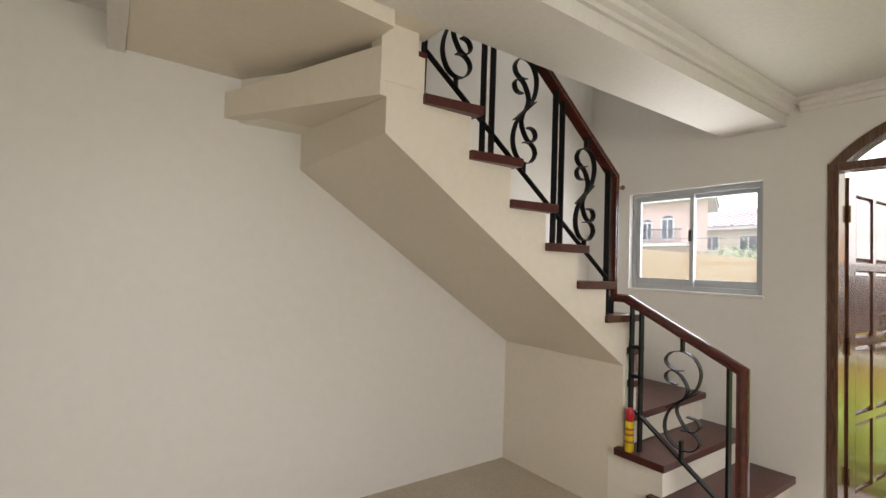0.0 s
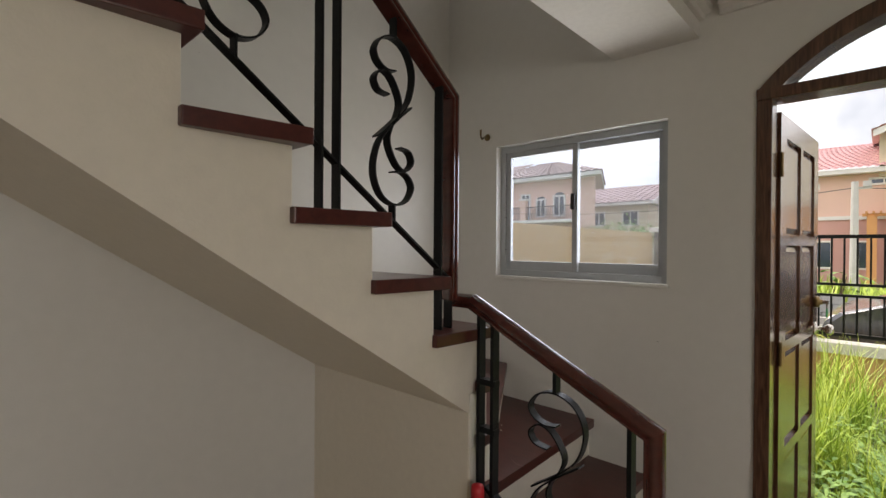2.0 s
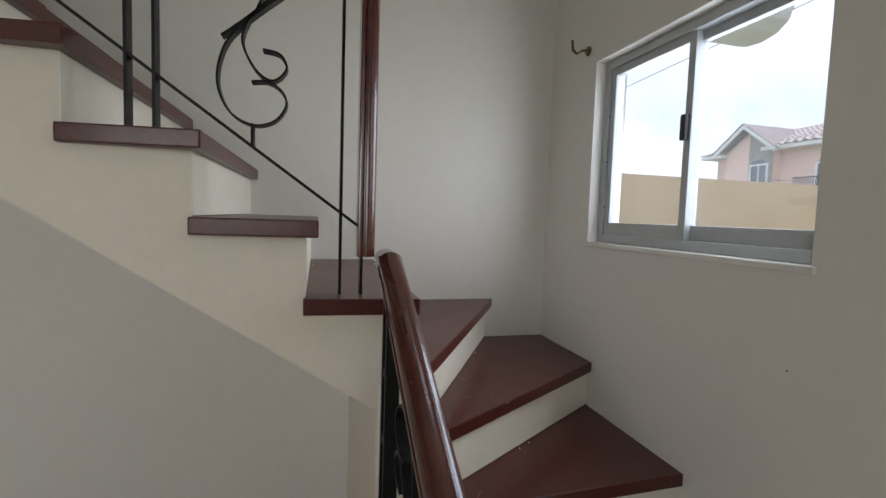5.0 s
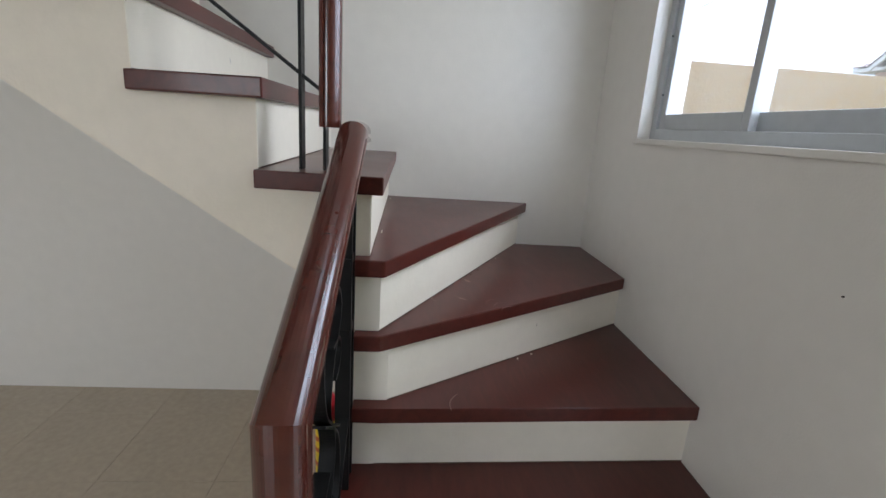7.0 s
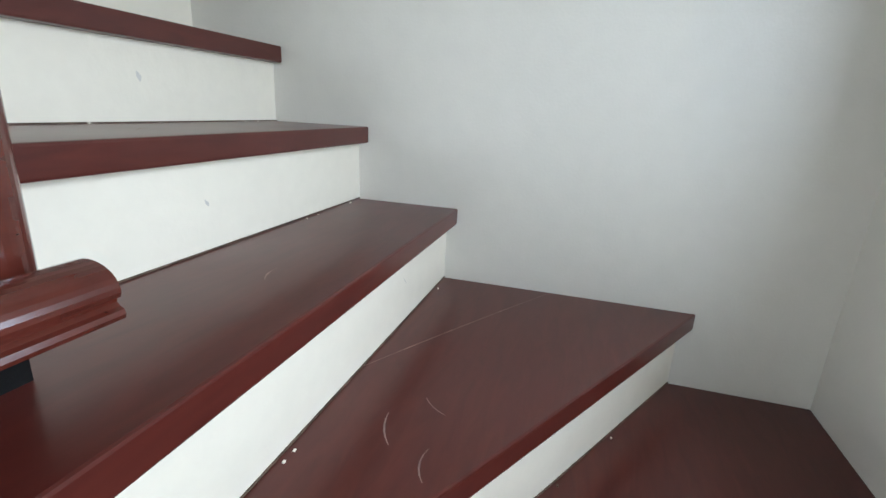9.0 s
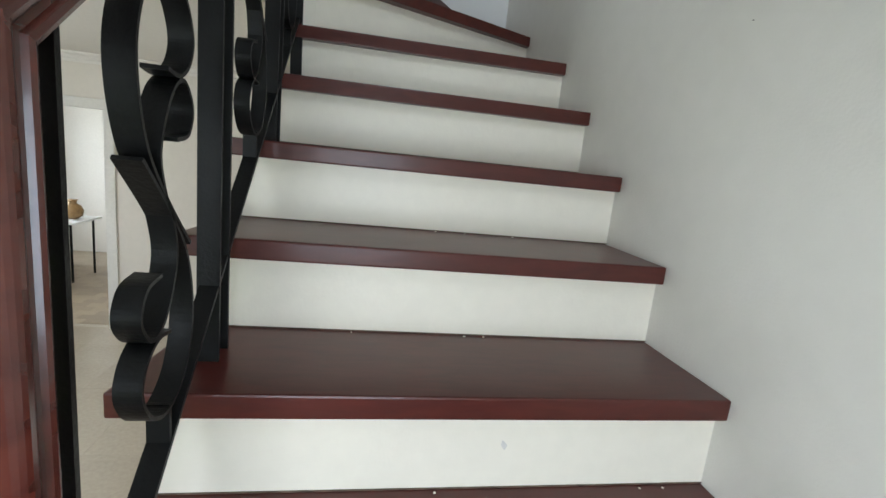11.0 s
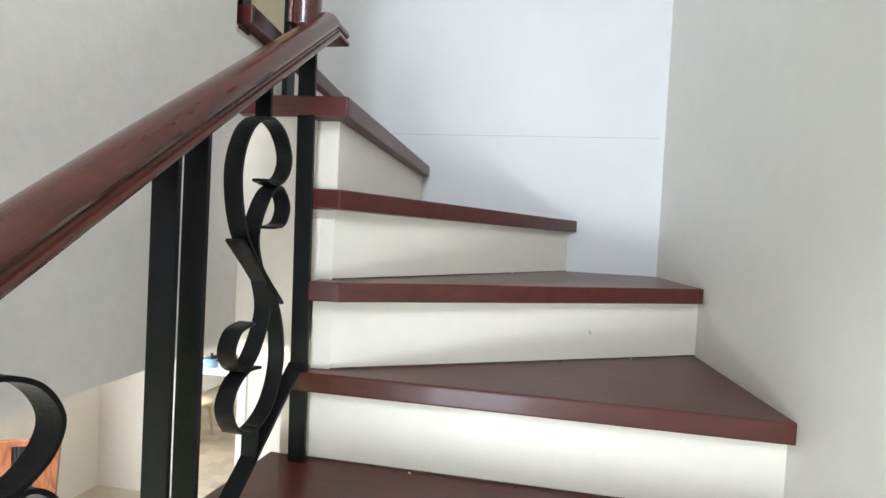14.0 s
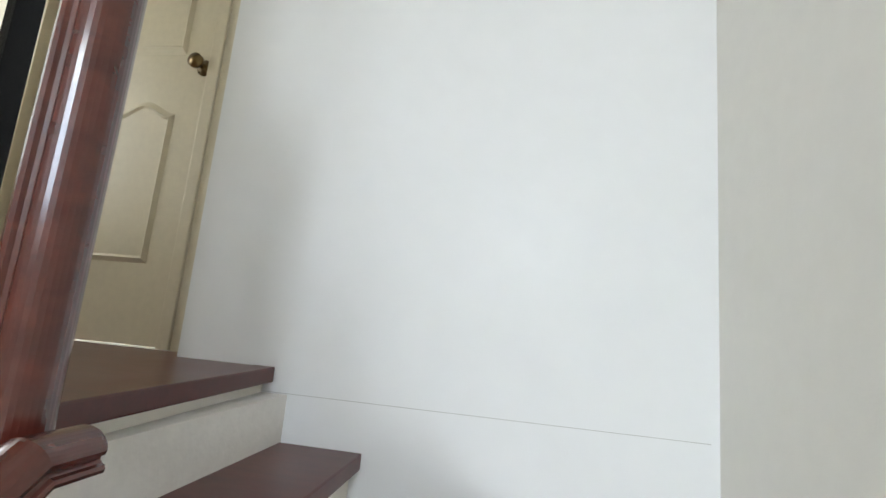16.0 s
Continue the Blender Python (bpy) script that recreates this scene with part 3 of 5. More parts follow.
for y, k in ((-1.006, 6), (-1.060, 6), (-1.480, 8), (-1.536, 8), (-1.986, 10), (-2.042, 10)):
    b = bmesh.new()
    bar(b, (rx(y), y, Z[k]), (rx(y), y, rail_z(y)), 0.007, 0.036, 0)
    part("baluster", b, IRON, flight_rail)
b = bmesh.new()
bar(b, (0.932, -2.372, Z[11]), (0.947, -2.372, rail_z(-2.372)), 0.008, 0.036, 0)
part("baluster", b, IRON, flight_rail)
b = bmesh.new()
bar(b, (rx(-1.0), -1.0, low_z(-1.0)), (rx(-2.37), -2.37, low_z(-2.37)), 0.007, 0.030, 0)
part("lower_rail", b, IRON, flight_rail)
for y in (-1.272, -1.766, -2.204):
    zt, zl = rail_z(y) + 0.01, low_z(y)
    mid, half = (zt + zl) / 2 - 0.015, (zt - zl) / 2 - 0.066
    scroll("scroll", flight_rail, (rx(y), y, mid), (0, 1, 0), 0.03, 0.00104, half / 265)
    b = bmesh.new()
    bar(b, (rx(y), y, mid + half - 0.004), (rx(y), y, zt), 0.007, 0.028, 0)
    part("scroll_stem", b, IRON, flight_rail)
    b = bmesh.new()
    bar(b, (rx(y), y, zl), (rx(y), y, mid - half + 0.004), 0.007, 0.028, 0)
    part("scroll_stem", b, IRON, flight_rail)

foot_rail = thing("stair_railing", (0, 0, 0), "black iron railing with handrail and wooden newel at the stair foot", "railing")
b = bmesh.new()
sweep(b, [(1.61, LY, 0.0), (1.61, LY, 0.953), (0.985, LY + 0.003, 1.252), (0.888, LY + 0.004, 1.252)], RP, (0, 1, 0))
part("handrail", b, RAILW, foot_rail, "glossy moulded red-brown wooden handrail with newel")


def frail_z(x):
    return 1.252 - (x - 0.975) * 0.4672 - 0.02


for x, zl in ((1.021, Z[2]), (1.08, Z[2]), (1.545, 0.0)):
    b = bmesh.new()
    bar(b, (x, LY, zl), (x, LY, frail_z(x)), 0.013, 0.034, 1)
    part("baluster", b, IRON, foot_rail)
b = bmesh.new()
bar(b, (1.012, LY, 0.815), (1.09, LY, 0.815), 0.02, 0.03, 1)
part("rung", b, IRON, foot_rail)
b = bmesh.new()
bar(b, (1.012, LY, 0.98), (1.09, LY, 0.98), 0.02, 0.03, 1)
part("rung", b, IRON, foot_rail)
b = bmesh.new()
bar(b, (1.05, LY, 0.62), (1.55, LY, 0.27), 0.012, 0.03, 1)
part("lower_rail", b, IRON, foot_rail)
scroll("scroll", foot_rail, (1.318, LY, 0.744), (1, 0, 0), 0.03, 0.00125, 0.00096)
b = bmesh.new()
bar(b, (1.315, LY, 0.995), (1.315, LY, frail_z(1.315)), 0.012, 0.028, 1)
part("scroll_stem", b, IRON, foot_rail)
b = bmesh.new()
bar(b, (1.315, LY, 0.44), (1.315, LY, 0.535), 0.012, 0.028, 1)
part("scroll_stem", b, IRON, foot_rail)

land_rail = thing("stair_railing", (0, 0, 0), "black iron posts with wooden rail rising to the landing", "railing")
b = bmesh.new()
sweep(b, [(1.005, -2.478, zb + 0.008), (1.005, -2.478, 3.80), (1.25, -2.478, 3.95)], rail_profile(0.078, 0.06), (0, -1, 0))
part("handrail", b, RAILW, land_rail, "glossy red-brown wooden rail")
for x, zl in ((1.072, Z[15]), (1.195, Z[15])):
    b = bmesh.new()
    bar(b, (x, -2.53, zl), (x, -2.52, 3.82), 0.014, 0.036, 1)
    part("baluster", b, IRON, land_rail)

# ---- window over the stair foot ----
def sliding_window(name, x0, x1, z0, z1, label):
    w = tagged(new(name), label, "window", kind="structure")
    ya, yb2 = 0.045, 0.115
    b = boxes((x0 + 0.001, x0 + 0.035, ya, yb2, z0, z1), (x1 - 0.035, x1 - 0.001, ya, yb2, z0, z1), (x0 + 0.035, x1 - 0.035, ya, yb2, z1 - 0.035, z1 - 0.001), (x0 + 0.035, x1 - 0.035, ya, yb2, z0 + 0.001, z0 + 0.035), bev=0.002)
    part("window_frame", b, ALU, w, "white aluminium frame")
    xm = (x0 + x1) / 2 - 0.01
    for a, c, y in ((x0 + 0.035, xm + 0.02, 0.055), (xm - 0.02, x1 - 0.035, 0.085)):
        s = 0.03
        b = boxes((a, a + s, y, y + 0.024, z0 + 0.035, z1 - 0.035), (c - s, c, y, y + 0.024, z0 + 0.035, z1 - 0.035), (a + s, c - s, y, y + 0.024, z1 - 0.065, z1 - 0.035), (a + s, c - s, y, y + 0.024, z0 + 0.035, z0 + 0.085), bev=0.002)
        sash = part("sash", b, ALU, w, "white aluminium sliding sash")
        b = boxes((a + s - 0.004, c - s + 0.004, y + 0.010, y + 0.014, z0 + 0.08, z1 - 0.06))
        g = part("pane", b, HAZEG, sash, "glass pane with a painted pale haze")
        g.visible_shadow = False
    b = boxes((xm - 0.012, xm + 0.012, 0.038, 0.055, (z0 + z1) / 2 - 0.01, (z0 + z1) / 2 + 0.075), bev=0.004)
    part("latch", b, BLKV, w, "small dark sash latch")
    for y, f in ((0.05, 0.2), (0.05, 0.45), (0.05, 0.7)):
        b = boxes((x0 + 0.035, x0 + 0.0362, y - 0.003, y + 0.003, z0 + (z1 - z0) * f - 0.003, z0 + (z1 - z0) * f + 0.003))
        part("screw_hole", b, BLKV, w)
    b = boxes((x0 - 0.012, x1 + 0.012, -0.012, 0.045, z0 - 0.018, z0 + 0.001), bev=0.003)
    part("window_sill", b, WALL_ST, w, "white painted sill")
    return w


sliding_window("window_1", 0.385, 1.335, 1.28, 2.03, "white aluminium sliding window over the stair foot")
sliding_window("window_2", 0.06, 0.72, 3.6, 4.65, "white aluminium sliding window high in the stairwell")

# ---- entrance: arched frame, transom and the open leaf ----
door = tagged(new("door_1"), "dark varnished arched wooden entrance frame with glass transom and sidelight", "door", kind="structure")
FY0, FY1 = -0.012, 0.11
b = boxes((1.671, 1.725, FY0, FY1, 0, 2.032), (2.555, 2.63, FY0, FY1, 0, 2.032), (2.775, 2.829, FY0, FY1, 0, 2.032), bev=0.005)
part("jamb", b, DOORW, door)
b = boxes((1.671, 2.829, FY0 - 0.004, FY1, 2.032, 2.078), bev=0.004)
part("transom_bar", b, DOORW, door)
b = bmesh.new()
ang = np.linspace(-0.885, 0.885, 45)
for a0, a1 in zip(ang, ang[1:]):
    poly = [(ARC_X + rr * math.sin(a), ARC_Z + rr * math.cos(a)) for rr, a in ((ARC_R - 0.003, a0), (ARC_R - 0.003, a1), (ARC_R - 0.06, a1), (ARC_R - 0.06, a0))]
    prism(b, poly, FY0, FY1, axis="y")
bmesh.ops.remove_doubles(b, verts=b.verts[:], dist=0.0004)
part("arch_frame", b, DOORW, door)
b = bmesh.new()
g = [(ARC_X + (ARC_R - 0.055) * math.sin(a), max(2.072, ARC_Z + (ARC_R - 0.055) * math.cos(a))) for a in np.linspace(-0.84, 0.84, 29)]
prism(b, [(g[0][0], 2.070)] + g + [(g[-1][0], 2.070)], 0.05, 0.056, axis="y")
p = part("pane", b, GLASS, door, "clear glass in the arched transom")
p.visible_shadow = False
b = boxes((2.625, 2.78, 0.05, 0.056, 0.1, 2.036))
p = part("pane", b, GLASS, door, "clear glass sidelight")
p.visible_shadow = False
b = boxes((2.63, 2.775, 0.0, 0.10, 0, 0.1), bev=0.004)
part("sidelight_base", b, DOORW, door)


def panel_leaf(w, h, t, cols, rows, material, rail=0.105, mid=0.048, rise=0.009):
    """A framed leaf in the x-z plane from x = 0, with sunk, fielded panels on both faces."""
    frame_b, pan = bmesh.new(), []
    xs = [rail + i * ((w - 2 * rail + mid) / cols) for i in range(cols)]
    pw = (w - 2 * rail + mid) / cols - mid
    zs = [rail * 1.2 + i * ((h - 2.1 * rail + mid) / rows) for i in range(rows)]
    ph = (h - 2.1 * rail + mid) / rows - mid
    box(frame_b, 0, xs[0], 0, t, 0, h)
    box(frame_b, xs[-1] + pw, w, 0, t, 0, h)
    for i in range(cols - 1):
        box(frame_b, xs[i] + pw, xs[i + 1], 0, t, zs[0], zs[-1] + ph)
    box(frame_b, xs[0], xs[-1] + pw, 0, t, 0, zs[0])
    box(frame_b, xs[0], xs[-1] + pw, 0, t, zs[-1] + ph, h)
    for j in range(rows - 1):
        for x in xs:
            box(frame_b, x, x + pw, 0, t, zs[j] + ph, zs[j + 1])
    for x in xs:
        for z in zs:
            q = bmesh.new()
            m = 0.028
            for s, y0 in ((1, t / 2), (-1, t / 2)):
                d1, d2 = y0 + s * (t / 2 - 0.016), y0 + s * (t / 2 - 0.016 + rise)
                o = [q.verts.new(c) for c in ((x, d1, z), (x + pw, d1, z), (x + pw, d1, z + ph), (x, d1, z + ph))]
                i4 = [q.verts.new(c) for c in ((x + m, d2, z + m), (x + pw - m, d2, z + m), (x + pw - m, d2, z + ph - m), (x + m, d2, z + ph - m))]
                q.faces.new(i4)
                for k in range(4):
                    q.faces.new((o[k], o[(k + 1) % 4], i4[(k + 1) % 4], i4[k]))
            pan.append(q)
    return frame_b, pan


leaf = thing("entrance_door", (1.735, 0.137, 0.012), "open dark varnished panelled wooden entrance door with chrome knob", "door")
fb, pans = panel_leaf(0.82, 2.0, 0.042, 2, 4, DOORW)
part("door_frame", fb, DOORW, leaf)
for q in pans:
    part("panel", q, DOORW, leaf)
for s in (-1, 1):
    b = bmesh.new()
    lathe(b, (0.762, 0.021 + s * 0.021, 1.02), [(0.034, 0), (0.034, s * 0.006), (0.013, s * 0.012), (0.012, s * 0.04), (0.024, s * 0.048), (0.028, s * 0.062), (0.022, s * 0.076), (0.001, s * 0.079)], 18, "y")
    part("knob", b, STEEL, leaf, "polished chrome knob", smooth=True)
    b = bmesh.new()
    lathe(b, (0.750, 0.021 + s * 0.021, 1.16), [(0.03, 0), (0.028, s * 0.02), (0.014, s * 0.024), (0.013, s * 0.034), (0.001, s * 0.035)], 18, "y")
    part("deadbolt", b, BRASS, leaf, "dark brass deadbolt", smooth=True)
b = boxes((0.744, 0.756, -0.058, -0.036, 1.151, 1.169), (0.746, 0.754, -0.054, -0.048, 1.128, 1.152), bev=0.001)
key = part("key", b, STEEL, leaf, "steel key in the deadbolt")
b = bmesh.new()
prism(b, [(0.732, 1.128), (0.768, 1.128), (0.774, 1.098), (0.750, 1.078), (0.726, 1.098)], -0.053, -0.049, axis="y", bev=0.001)
part("key_tag", b, GREENP, key, "green plastic key tag")
b = boxes((0.8202, 0.8212, 0.008, 0.034, 0.985, 1.055), bev=0.0003)
part("strike_plate", b, STEEL, leaf, "steel latch plate on the door edge")
for z in (0.25, 1.0, 1.78):
    b = bmesh.new()
    rod(b, (-0.004, -0.004, z - 0.05), (-0.004, -0.004, z + 0.05), 0.007, 10)
    part("hinge", b, BRASS, leaf)
leaf.rotation_euler = (0, 0, radians(86))

# ---- landing door ----
ld = tagged(new("door_2"), "closed cream moulded panel door on the landing", "door", kind="structure")
b = boxes((1.561, 1.605, -3.52, -3.39, FL2, 5.08), (2.335, 2.379, -3.52, -3.39, FL2, 5.08), (1.561, 2.379, -3.52, -3.39, 5.08, 5.119), bev=0.004)
part("jamb", b, DOORC, ld)
b = boxes((1.606, 2.334, -3.47, -3.43, FL2 + 0.0008, 5.079))
part("leaf", b, DOORC, ld, "cream moulded door leaf")
for x0, x1 in ((1.73, 1.97), (2.02, 2.25)):
    for z0, z1, archd in ((FL2 + 0.27, FL2 + 0.81, True), (FL2 + 1.04, FL2 + 1.85, False)):
        b = bmesh.new()
        n = 12
        up = [(x0 + (x1 - x0) * i / n, z1 + (0.045 * math.sin(math.pi * i / n) ** 2 if archd else 0.03 * math.sin(math.pi * i / n))) for i in range(n + 1)]
        loop = [(x0, z0)] + up + [(x1, z0)]
        cx, cz = (x0 + x1) / 2, (z0 + z1) / 2
        inner = [(cx + (x - cx) * 0.86, cz + (z - cz) * 0.94) for x, z in loop]
        m = len(loop)
        for rings in (((loop, -3.4295), (inner, -3.421)), ((inner, -3.421), ([(cx + (x - cx) * 0.93, cz + (z - cz) * 0.97) for x, z in inner], -3.427))):
            (l0, y0), (l1, y1) = rings
            va = [b.verts.new((x, y0, z)) for x, z in l0]
            vb = [b.verts.new((x, y1, z)) for x, z in l1]
            for i in range(m):
                b.faces.new((va[i], va[(i + 1) % m], vb[(i + 1) % m], vb[i]))
        b.faces.new(vb)
        part("panel_moulding", b, DOORC, ld)
b = bmesh.new()
lathe(b, (1.645, -3.43, FL2 + 0.985), [(0.03, 0), (0.03, 0.006), (0.011, 0.01), (0.011, 0.035), (0.026, 0.045), (0.027, 0.06), (0.001, 0.068)], 18, "y")
part("knob", b, BRASS, ld, "tarnished brass knob", smooth=True)

# ---- small things on the walls and stairs ----
hook = thing("wall_hook", (0.318, 0, 2.096), "small bent metal curtain rod hook on the wall", "hook")
b = bmesh.new()
sweep(b, [(0, 0, 0.0), (0, -0.03, 0.0), (0.006, -0.06, -0.02), (0.014, -0.085, -0.008), (0.02, -0.092, 0.028)], [(-0.0045, -0.0035), (0.0045, -0.0035), (0.0045, 0.0035), (-0.0045, 0.0035)], (1, 0, 0))
part("arm", b, BRASS, hook)
b = bmesh.new()
lathe(b, (0, 0, 0), [(0.02, 0), (0.02, -0.005), (0.001, -0.007)], 12, "y")
part("base", b, BRASS, hook)

can = thing("spray_can", (1.045, -0.985, Z[2]), "yellow spray can with red cap standing on a tread", "can")
b = bmesh.new()
lathe(b, (0, 0, 0), [(0.022, 0), (0.024, 0.004), (0.024, 0.165), (0.020, 0.176)], 20)
part("body", b, YELLOW, can, smooth=True)
b = bmesh.new()
lathe(b, (0, 0, 0), [(0.0235, 0.170), (0.0235, 0.215), (0.021, 0.235), (0.012, 0.240)], 20)
part("cap", b, REDP, can, "red plastic cap", smooth=True)
PRINT = mat("can_print", (0.45, 0.10, 0.03), 0.4)
for z in (0.05, 0.09, 0.12):
    b = bmesh.new()
    lathe(b, (0, 0, z), [(0.0243, 0), (0.0243, 0.012)], 20)
    part("label_band", b, PRINT, can)

sw = thing("light_switch", (3.82, YF, 1.34), "white plastic light switch on the back wall", "switch")
b = boxes((-0.035, 0.035, 0, 0.008, -0.058, 0.058), bev=0.003)
part("plate", b, WHITEP, sw)
b = boxes((-0.012, 0.012, 0.008, 0.013, -0.022, 0.022), bev=0.002)
part("rocker", b, WHITEP, sw)

# ---- dining chair in the room ----
def dining_chair(at, turn):
    c = thing("dining_chair", at, "varnished orange-brown wooden dining chair with black woven back strip", "chair")
    b = boxes((-0.22, 0.22, -0.22, 0.22, 0.42, 0.46), bev=0.01)
    part("seat", b, CHAIRW, c)
    for x in (-0.19, 0.19):
        b = bmesh.new()
        sweep(b, [(x, 0.20, 0), (x, 0.20, 0.44), (x, 0.235, 0.70), (x, 0.27, 0.98)], [(-0.02, -0.018), (0.02, -0.018), (0.02, 0.018), (-0.02, 0.018)], (1, 0, 0))
        part("leg", b, CHAIRW, c)
        b = boxes((x - 0.02, x + 0.02, -0.20, -0.16, 0, 0.42), bev=0.005)
        part("leg", b, CHAIRW, c)
    for x0, x1, m, nm in ((-0.17, -0.065, CHAIRW, "back_board"), (0.065, 0.17, CHAIRW, "back_board")):
        b = bmesh.new()
        prism(b, [(x0, 0.48), (x1, 0.48), (x1, 0.96), (x0, 0.96)], 0.225, 0.245, axis="y", bev=0.003)
        part(nm, b, m, c)
    for i in range(5):
        b = bmesh.new()
        bar(b, (-0.052 + i * 0.026, 0.235, 0.46), (-0.052 + i * 0.026, 0.245, 0.975), 0.02, 0.022, 0)
        part("back_strip", b, BLKV, c, "black woven strip")
    b = boxes((-0.21, 0.21, 0.222, 0.262, 0.955, 1.0), bev=0.008)
    part("top_rail", b, CHAIRW, c)
    c.rotation_euler = (0, 0, turn)
    return c


dining_chair((3.80, -4.05, 0), radians(205))

# ---- kitchen beyond the doorway ----
tab = thing("kitchen_table", (4.54, -7.08, 0), "white folding table with thin black metal legs", "table")
b = boxes((-0.56, 0.56, -0.30, 0.30, 0.72, 0.745), bev=0.006)
part("tabletop", b, TABT, tab)
for x in (-0.48, 0.48):
    for y in (-0.24, 0.24):
        b = bmesh.new()
        rod(b, (x, y, 0), (x, y, 0.72), 0.014)
        part("leg", b, IRON, tab)


def stool(at):
    s = thing("stool", at, "tan plastic stool with four splayed legs", "stool", group="stools by the kitchen table")
    b = bmesh.new()
    lathe(b, (0, 0, 0), [(0.15, 0.40), (0.165, 0.41), (0.165, 0.435), (0.15, 0.45), (0.001, 0.452)], 24)
    part("seat", b, TAN, s, smooth=False)
    for i in range(4):
        a = math.pi / 4 + i * math.pi / 2
        b = bmesh.new()
        rod(b, (0.17 * math.cos(a), 0.17 * math.sin(a), 0), (0.12 * math.cos(a), 0.12 * math.sin(a), 0.41), 0.016, 8, 0.024)
        part("leg", b, TAN, s)
    return s


st = stool((4.25, -6.62, 0))
copy_thing(st, pose(4.60, -6.58, 0, 0, 0, 20))


def pot(at, r, h, m, label):
    p = thing("cooking_pot", at, label, "pot")
    b = bmesh.new()
    lathe(b, (0, 0, 0), [(r * 0.92, 0), (r, 0.01), (r, h), (r * 1.05, h + 0.004), (r * 1.05, h + 0.008)], 22)
    part("body", b, m, p, smooth=True)
    b = bmesh.new()
    lathe(b, (0, 0, h + 0.008), [(r * 1.03, 0), (r * 0.8, 0.02), (0.02, 0.028), (0.014, 0.04), (0.02, 0.055), (0.001, 0.058)], 22)
    part("lid", b, IRON, p, "dark lid with knob", smooth=True)
    for s in (-1, 1):
        b = boxes((s * r, s * (r + 0.04), -0.03, 0.03, h * 0.75, h * 0.75 + 0.012) if s > 0 else (-r - 0.04, -r, -0.03, 0.03, h * 0.75, h * 0.75 + 0.012), bev=0.003)
        part("handle", b, IRON, p)
    return p


pot((4.62, -7.02, 0.7455), 0.10, 0.13, BLUE, "pale blue enamel cooking pot with black lid on the table")
pot((4.40, -7.05, 0.7455), 0.085, 0.11, BLUE, "small pale blue enamel pot on the table")

urn = thing("jar", (4.16, -7.08, 0.7455), "round tan clay jar with a short neck on the table", "jar")
b = bmesh.new()
lathe(b, (0, 0, 0), [(0.05, 0), (0.10, 0.04), (0.115, 0.10), (0.09, 0.16), (0.045, 0.19), (0.045, 0.22), (0.06, 0.235)], 22)
part("body", b, mat("tan_clay", (0.36, 0.22, 0.09), 0.4, 0, 0.15, 10), urn, smooth=True)

# scuffs and hairline scratches on the worn treads
DUST = mat("dust_scuff", (0.27, 0.18, 0.16), 0.9, 0, 0.2, 40)


def scuff(tread_index, x, y, ln, az, bend, w):
    b = bmesh.new()
    pts = []
    for i in range(6):
        s = i / 5 - 0.5
        pts.append((x + math.cos(az) * ln * s - math.sin(az) * bend * (4 * s * s), y + math.sin(az) * ln * s + math.cos(az) * bend * (4 * s * s)))
    z = Z[tread_index] + 0.0006
    for i in range(5):
        (x0, y0), (x1, y1) = pts[i], pts[i + 1]
        d = Vector((x1 - x0, y1 - y0)).normalized() * w * (0.4 + 0.6 * math.sin(math.pi * (i + 0.5) / 5))
        b.faces.new([b.verts.new(q) for q in ((x0 - d.y, y0 + d.x, z), (x0 + d.y, y0 - d.x, z), (x1 + d.y, y1 - d.x, z), (x1 - d.y, y1 + d.x, z))])
    parent = [o for o in stair.children if o.name.startswith("tread")][tread_index - 1]
    part("scratch", b, DUST, parent)


# hairline crack across one winder, then rubbed arcs and dusty smears
scuff(5, 0.26, -0.762, 0.59, -0.518, 0.004, 0.0014)
for i, x, y, ln, az, bend, w in (
        (5, 0.63, -0.79, 0.07, 0.4, 0.006, 0.0013), (5, 0.56, -0.74, 0.05, 0.9, 0.004, 0.0011), (5, 0.68, -0.72, 0.06, 0.2, 0.008, 0.0012),
        (4, 0.745, -0.549, 0.06, -0.9, 0.012, 0.0013), (4, 0.772, -0.532, 0.055, -0.9, 0.012, 0.0013), (4, 0.80, -0.513, 0.05, -0.9, 0.010, 0.0012),
        (4, 0.569, -0.598, 0.035, 0.5, 0.004, 0.006), (4, 0.737, -0.638, 0.05, 0.7, 0.006, 0.004), (4, 0.744, -0.728, 0.06, 0.3, 0.006, 0.005),
        (3, 0.99, -0.676, 0.08, -0.3, 0.012, 0.0015), (6, 0.60, -0.99, 0.05, 0.3, 0.005, 0.0013), (7, 0.55, -1.25, 0.06, 0.5, 0.006, 0.0012),
        (12, 0.40, -2.50, 0.02, 0.5, 0.003, 0.003), (13, 0.35, -2.75, 0.05, 0.9, 0.005, 0.0012), (14, 0.62, -2.95, 0.06, 1.1, 0.005, 0.0012)):
    scuff(i, x, y, ln, az, bend, w)

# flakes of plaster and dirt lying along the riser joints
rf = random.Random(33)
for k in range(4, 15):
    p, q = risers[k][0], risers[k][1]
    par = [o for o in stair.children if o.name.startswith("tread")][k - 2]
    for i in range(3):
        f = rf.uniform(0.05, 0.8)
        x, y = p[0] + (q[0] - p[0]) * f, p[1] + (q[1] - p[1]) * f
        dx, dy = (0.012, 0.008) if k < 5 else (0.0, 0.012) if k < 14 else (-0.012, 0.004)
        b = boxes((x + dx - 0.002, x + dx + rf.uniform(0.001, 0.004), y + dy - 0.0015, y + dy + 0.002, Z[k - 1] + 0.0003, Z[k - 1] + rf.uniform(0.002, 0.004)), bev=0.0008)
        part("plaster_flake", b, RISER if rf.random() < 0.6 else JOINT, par)

